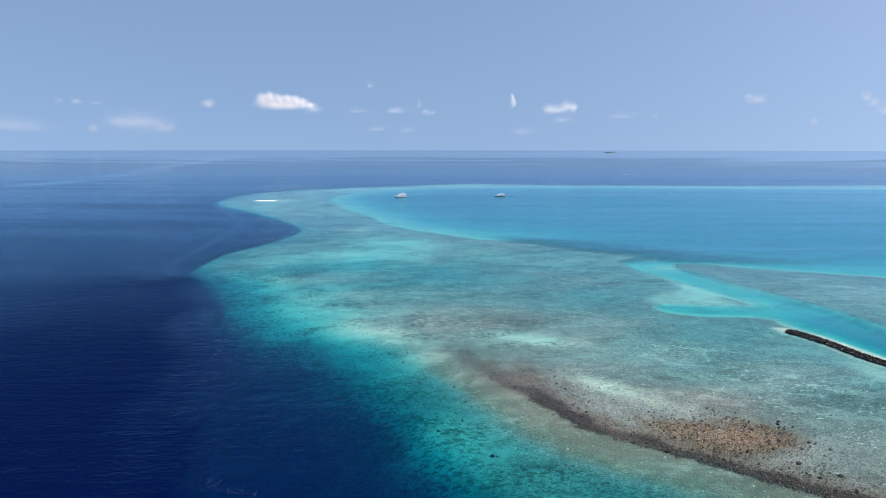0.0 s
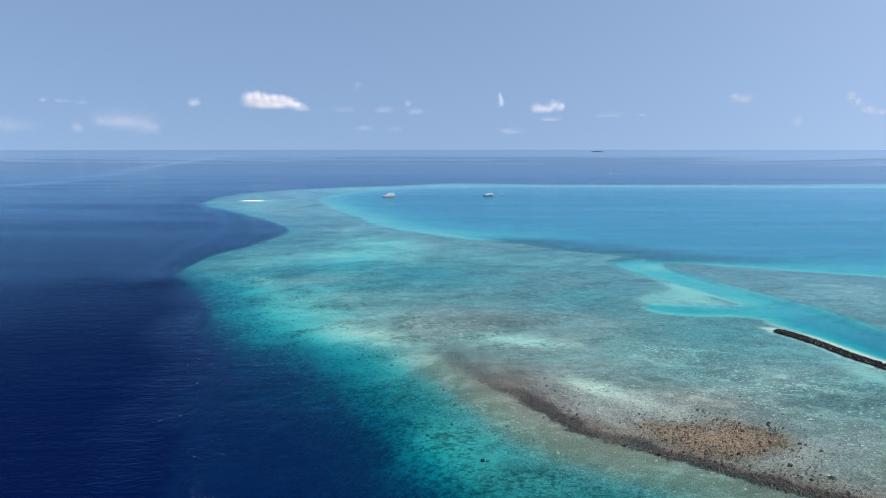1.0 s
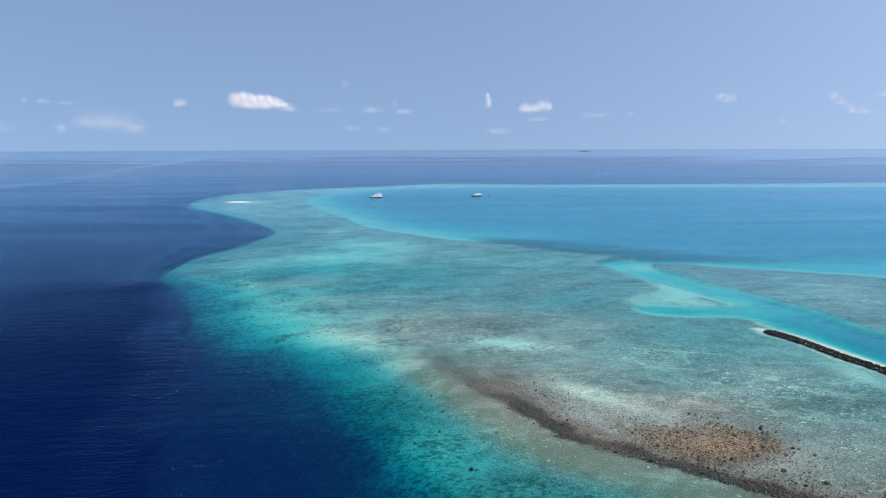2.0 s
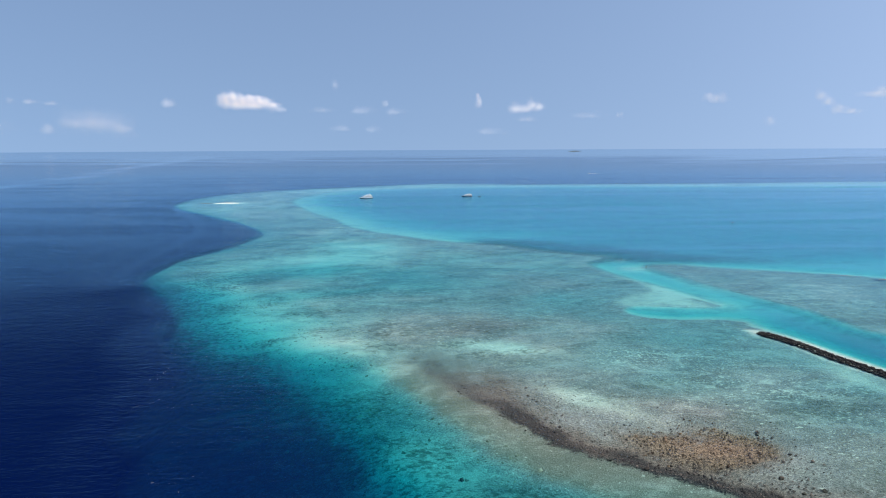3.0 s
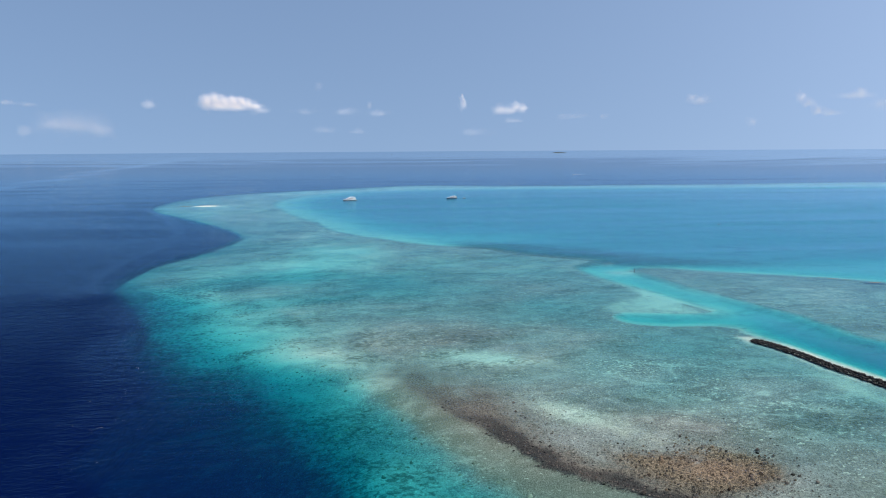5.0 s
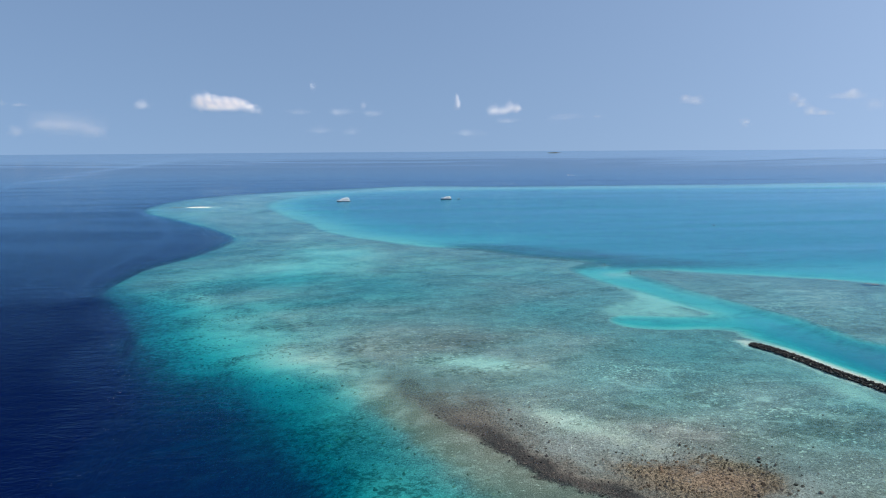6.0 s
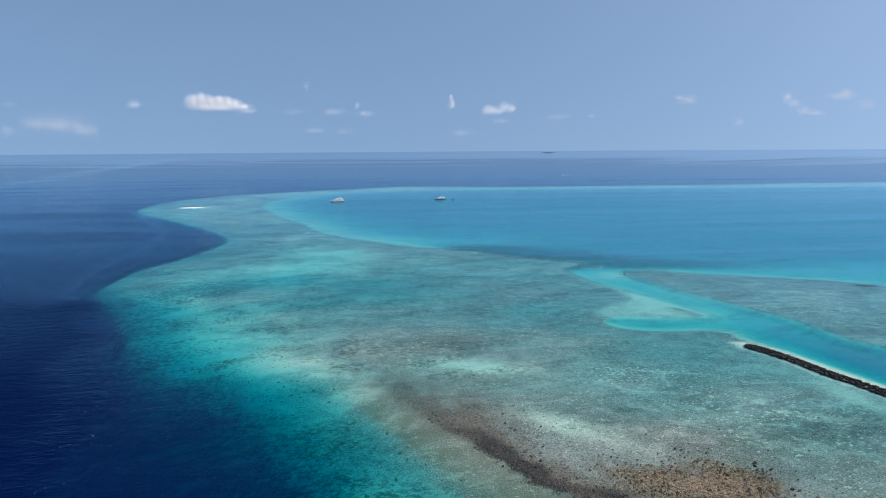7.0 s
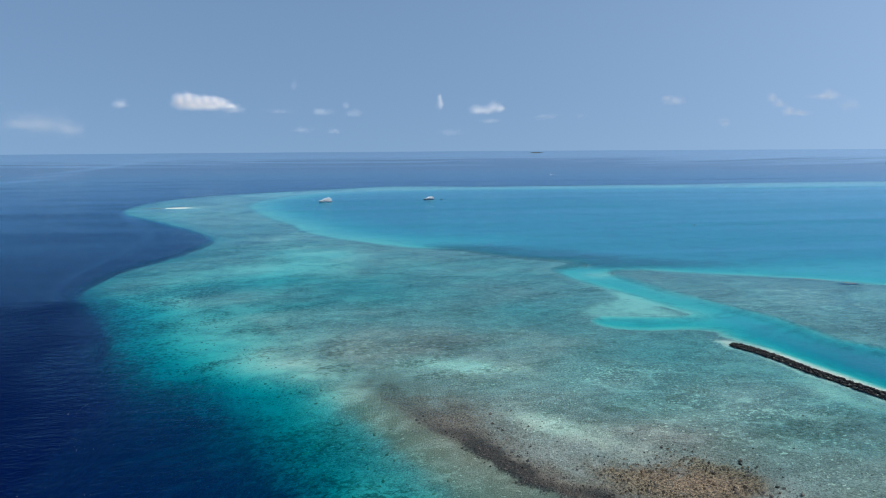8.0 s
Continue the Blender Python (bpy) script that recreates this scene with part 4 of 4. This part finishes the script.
# ---- foam ----
def foam(name, places, sizes, label):
    """Small irregular rafts of foam on the water."""
    rng = np.random.RandomState(4)
    n = len(places)
    a = np.linspace(0, 6.2832, 6, False)
    r = rng.uniform(0.5, 1.2, (n, 6)) * sizes[:, None]
    rim = np.stack([np.cos(a) * r * 1.5, np.sin(a) * r * 0.8, np.full((n, 6), 0.015)], -1) + places[:, None]
    top = np.stack([np.cos(a) * r * 0.9, np.sin(a) * r * 0.5, np.full((n, 6), 0.07)], -1) + places[:, None]
    v = np.concatenate([rim, top], 1).reshape(-1, 3)
    faces = []
    for k in range(n):
        b = 12 * k
        faces += [(b + i, b + (i + 1) % 6, b + 6 + (i + 1) % 6, b + 6 + i) for i in range(6)] + [tuple(b + 6 + i for i in range(6))]
    me = bpy.data.meshes.new(name)
    me.from_pydata(v.tolist(), [], faces)
    me.materials.append(M_FOAM)
    return tagged(new(name, me), label, "foam", "", "stuff")


rng = np.random.RandomState(9)
pts, sizes = [], []
for cx, cy, spread, count, turn in ((-81, 197, 5, 34, -15), (-74, 174, 6, 80, -55), (-107, 225, 4, 16, 10), (-98, 255, 3, 12, 0), (-112, 258, 6, 35, 30), (-117, 290, 6, 20, 60),
                                    (-124, 322, 6, 30, -50), (-150, 372, 8, 30, -50), (-60, 168, 4, 20, 0), (-80, 212, 6, 14, 80)):
    c, s = math.cos(radians(turn)), math.sin(radians(turn))
    for _ in range(count):
        u = rng.normal(0, spread)
        w = 0.06 * u * u + rng.normal(0, 0.22 * spread) - 0.6 * spread * 0.06
        pts.append((cx + u * c - w * s, cy + u * s + w * c, 0.0))
        sizes.append(rng.gamma(1.4, 0.013) + 0.009)
foam("sea_foam", np.array(pts), np.array(sizes), "broken white foam flecks drifting along the drop-off")
u = rng.rand(500)
wake = np.stack([SPEED[0] - 16 + 62 * u**1.5, SPEED[1] + rng.normal(0, 1, 500) * (1.5 + 6 * u), np.zeros(500)], 1)
foam("boat_wake", wake, rng.uniform(0.8, 2.2, 500) * (1.15 - u), "white foam wake behind the speedboat")


# ---- far island ----
isle = thing("island", pose(1199, 4566, 69.2), "low tree-covered island far off on the horizon", "island")
bm = bmesh.new()
loft(bm, [[(r * 58 * math.cos(a), r * 14 * math.sin(a), z) for a in np.linspace(0, 6.2832, 28, False)] for r, z in ((1.0, -4.0), (0.98, 1.6), (0.9, 2.0), (0.3, 2.4))])
part("shore", bm, M_DRYRUBBLE, isle)
bm = bmesh.new()
ir = random.Random(3)
for k in range(240):
    x = ir.uniform(-1, 1)
    h = 5 * (1 - abs(x) ** 1.5) + ir.uniform(-1, 2)
    bmesh.ops.create_icosphere(bm, subdivisions=1, radius=ir.uniform(1.2, 2.6), matrix=Matrix.LocRotScale((x * 51, ir.uniform(-9, 9), 2.0 + max(0.7 * h * ir.random(), 0.4)), Euler((0, 0, ir.uniform(0, 6))), (1.3, 1.2, 0.8)))
tagged(part("tree_canopy", bm, M_TREES, isle), kind="stuff")


# ---- clouds ----
def cloud(puffs, thick, label, seed):
    """A drifting cloud: puffs of very many tiny flecks of droplets, each turned outwards. puffs: rows of middle x, height, half width, half height."""
    rng = np.random.RandomState(seed)
    fineness = 0.55 if thick < 0.16 else 0.8 if thick < 0.5 else 1.0
    pts, out = [], []
    for x, z, rx, rz in puffs:
        n = int(thick * rx * rz * 6.0 / fineness**2)
        d = rng.normal(0, 1, (n, 3))
        d /= np.linalg.norm(d, axis=1)[:, None]
        k = rng.rand(n) ** 0.40 * rng.uniform(0.75, 1.25, n)
        lump = 1 + 1.8 * fbm(d[:, 0] * 2 + 9, d[:, 2] * 2 + 9 + d[:, 1], 1.0, seed, 4)
        q = d * (k * lump)[:, None] * (1.1 * rx, 0.7 * rx, 1.3 * rz)
        q[:, 2] = np.where(q[:, 2] < 0, q[:, 2] * 0.85, q[:, 2])
        pts.append(q + (x, 0, z))
        out.append(d * (1, 1, 1.2) + rng.normal(0, 1.1, (n, 3)))
    q, o = np.vstack(pts), np.vstack(out)
    mid = q.mean(0)
    o /= np.linalg.norm(o, axis=1)[:, None]
    side = np.cross(o, rng.normal(0, 1, o.shape))
    side /= np.linalg.norm(side, axis=1)[:, None] + 1e-6
    up = np.cross(o, side)
    size = rng.uniform(0.7, 1.6, (len(q), 1)) * fineness
    corners = [q - mid + size * (math.cos(a) * side + math.sin(a) * up) for a in (0, 2.094, 4.189)]
    v = np.stack(corners, 1).reshape(-1, 3)
    ob = triangles("cloud", v, np.arange(len(v)).reshape(-1, 3), M_CLOUD)
    ob.matrix_basis = pose(mid[0], 4720 + mid[1], mid[2])
    return tagged(ob, label, "cloud", "fair-weather clouds", "stuff")


WHITE, WISP = "bright white puffy cumulus cloud above the horizon", "faint thin white cloud wisp in hazy sky"
PINK = "pale pinkish hazy cloud low over the horizon"
cloud([(-1332, 448, 52, 52), (-1272, 462, 56, 48), (-1208, 440, 58, 46), (-1145, 446, 56, 44), (-1085, 440, 50, 42), (-1035, 428, 46, 34), (-985, 412, 46, 20), (-1250, 412, 80, 26), (-1130, 406, 90, 22)], 0.42, WHITE, 1)
cloud([(-960, 384, 68, 21)], 0.132, WISP, 2)
cloud([(781, 385, 51, 30), (852, 381, 60, 25), (901, 409, 34, 30), (951, 397, 38, 30)], 0.252, WISP, 3)
cloud([(874, 307, 77, 17)], 0.072, WISP, 4)
cloud([(-2377, 296, 146, 60), (-2211, 288, 146, 68), (-2067, 254, 94, 55)], 0.078, PINK, 5)
cloud([(-3234, 281, 154, 51), (-3049, 256, 154, 38)], 0.066, PINK, 6)
cloud([(-2590, 247, 51, 38)], 0.072, WISP, 7)
cloud([(-1731, 425, 47, 25)], 0.168, WISP, 8)
cloud([(-2826, 443, 30, 17), (-2693, 439, 51, 17), (-2553, 427, 51, 12)], 0.072, WISP, 9)
cloud([(510, 430, 25, 43), (501, 475, 17, 25)], 0.180, WISP, 10)
cloud([(-116, 362, 77, 21), (-178, 419, 25, 25)], 0.060, WISP, 11)
cloud([(-353, 374, 73, 21)], 0.090, WISP, 12)
cloud([(-644, 375, 94, 17)], 0.042, WISP, 13)
cloud([(-537, 553, 25, 30)], 0.048, WISP, 14)
cloud([(-497, 244, 77, 21), (-271, 235, 55, 21)], 0.042, WISP, 15)
cloud([(2300, 456, 86, 34), (2237, 476, 34, 21)], 0.108, WISP, 16)
cloud([(2722, 292, 38, 30)], 0.078, WISP, 17)
cloud([(1560, 339, 34, 17)], 0.048, WISP, 18)
cloud([(3102, 475, 38, 34), (3161, 434, 47, 30), (3246, 377, 47, 34), (3347, 361, 64, 21)], 0.132, WISP, 19)
cloud([(3539, 490, 111, 21), (3578, 514, 47, 30)], 0.144, WISP, 20)
cloud([(3755, 425, 77, 38)], 0.060, WISP, 21)
cloud([(584, 222, 103, 25)], 0.042, PINK, 22)
cloud([(1311, 335, 120, 21)], 0.036, PINK, 23)
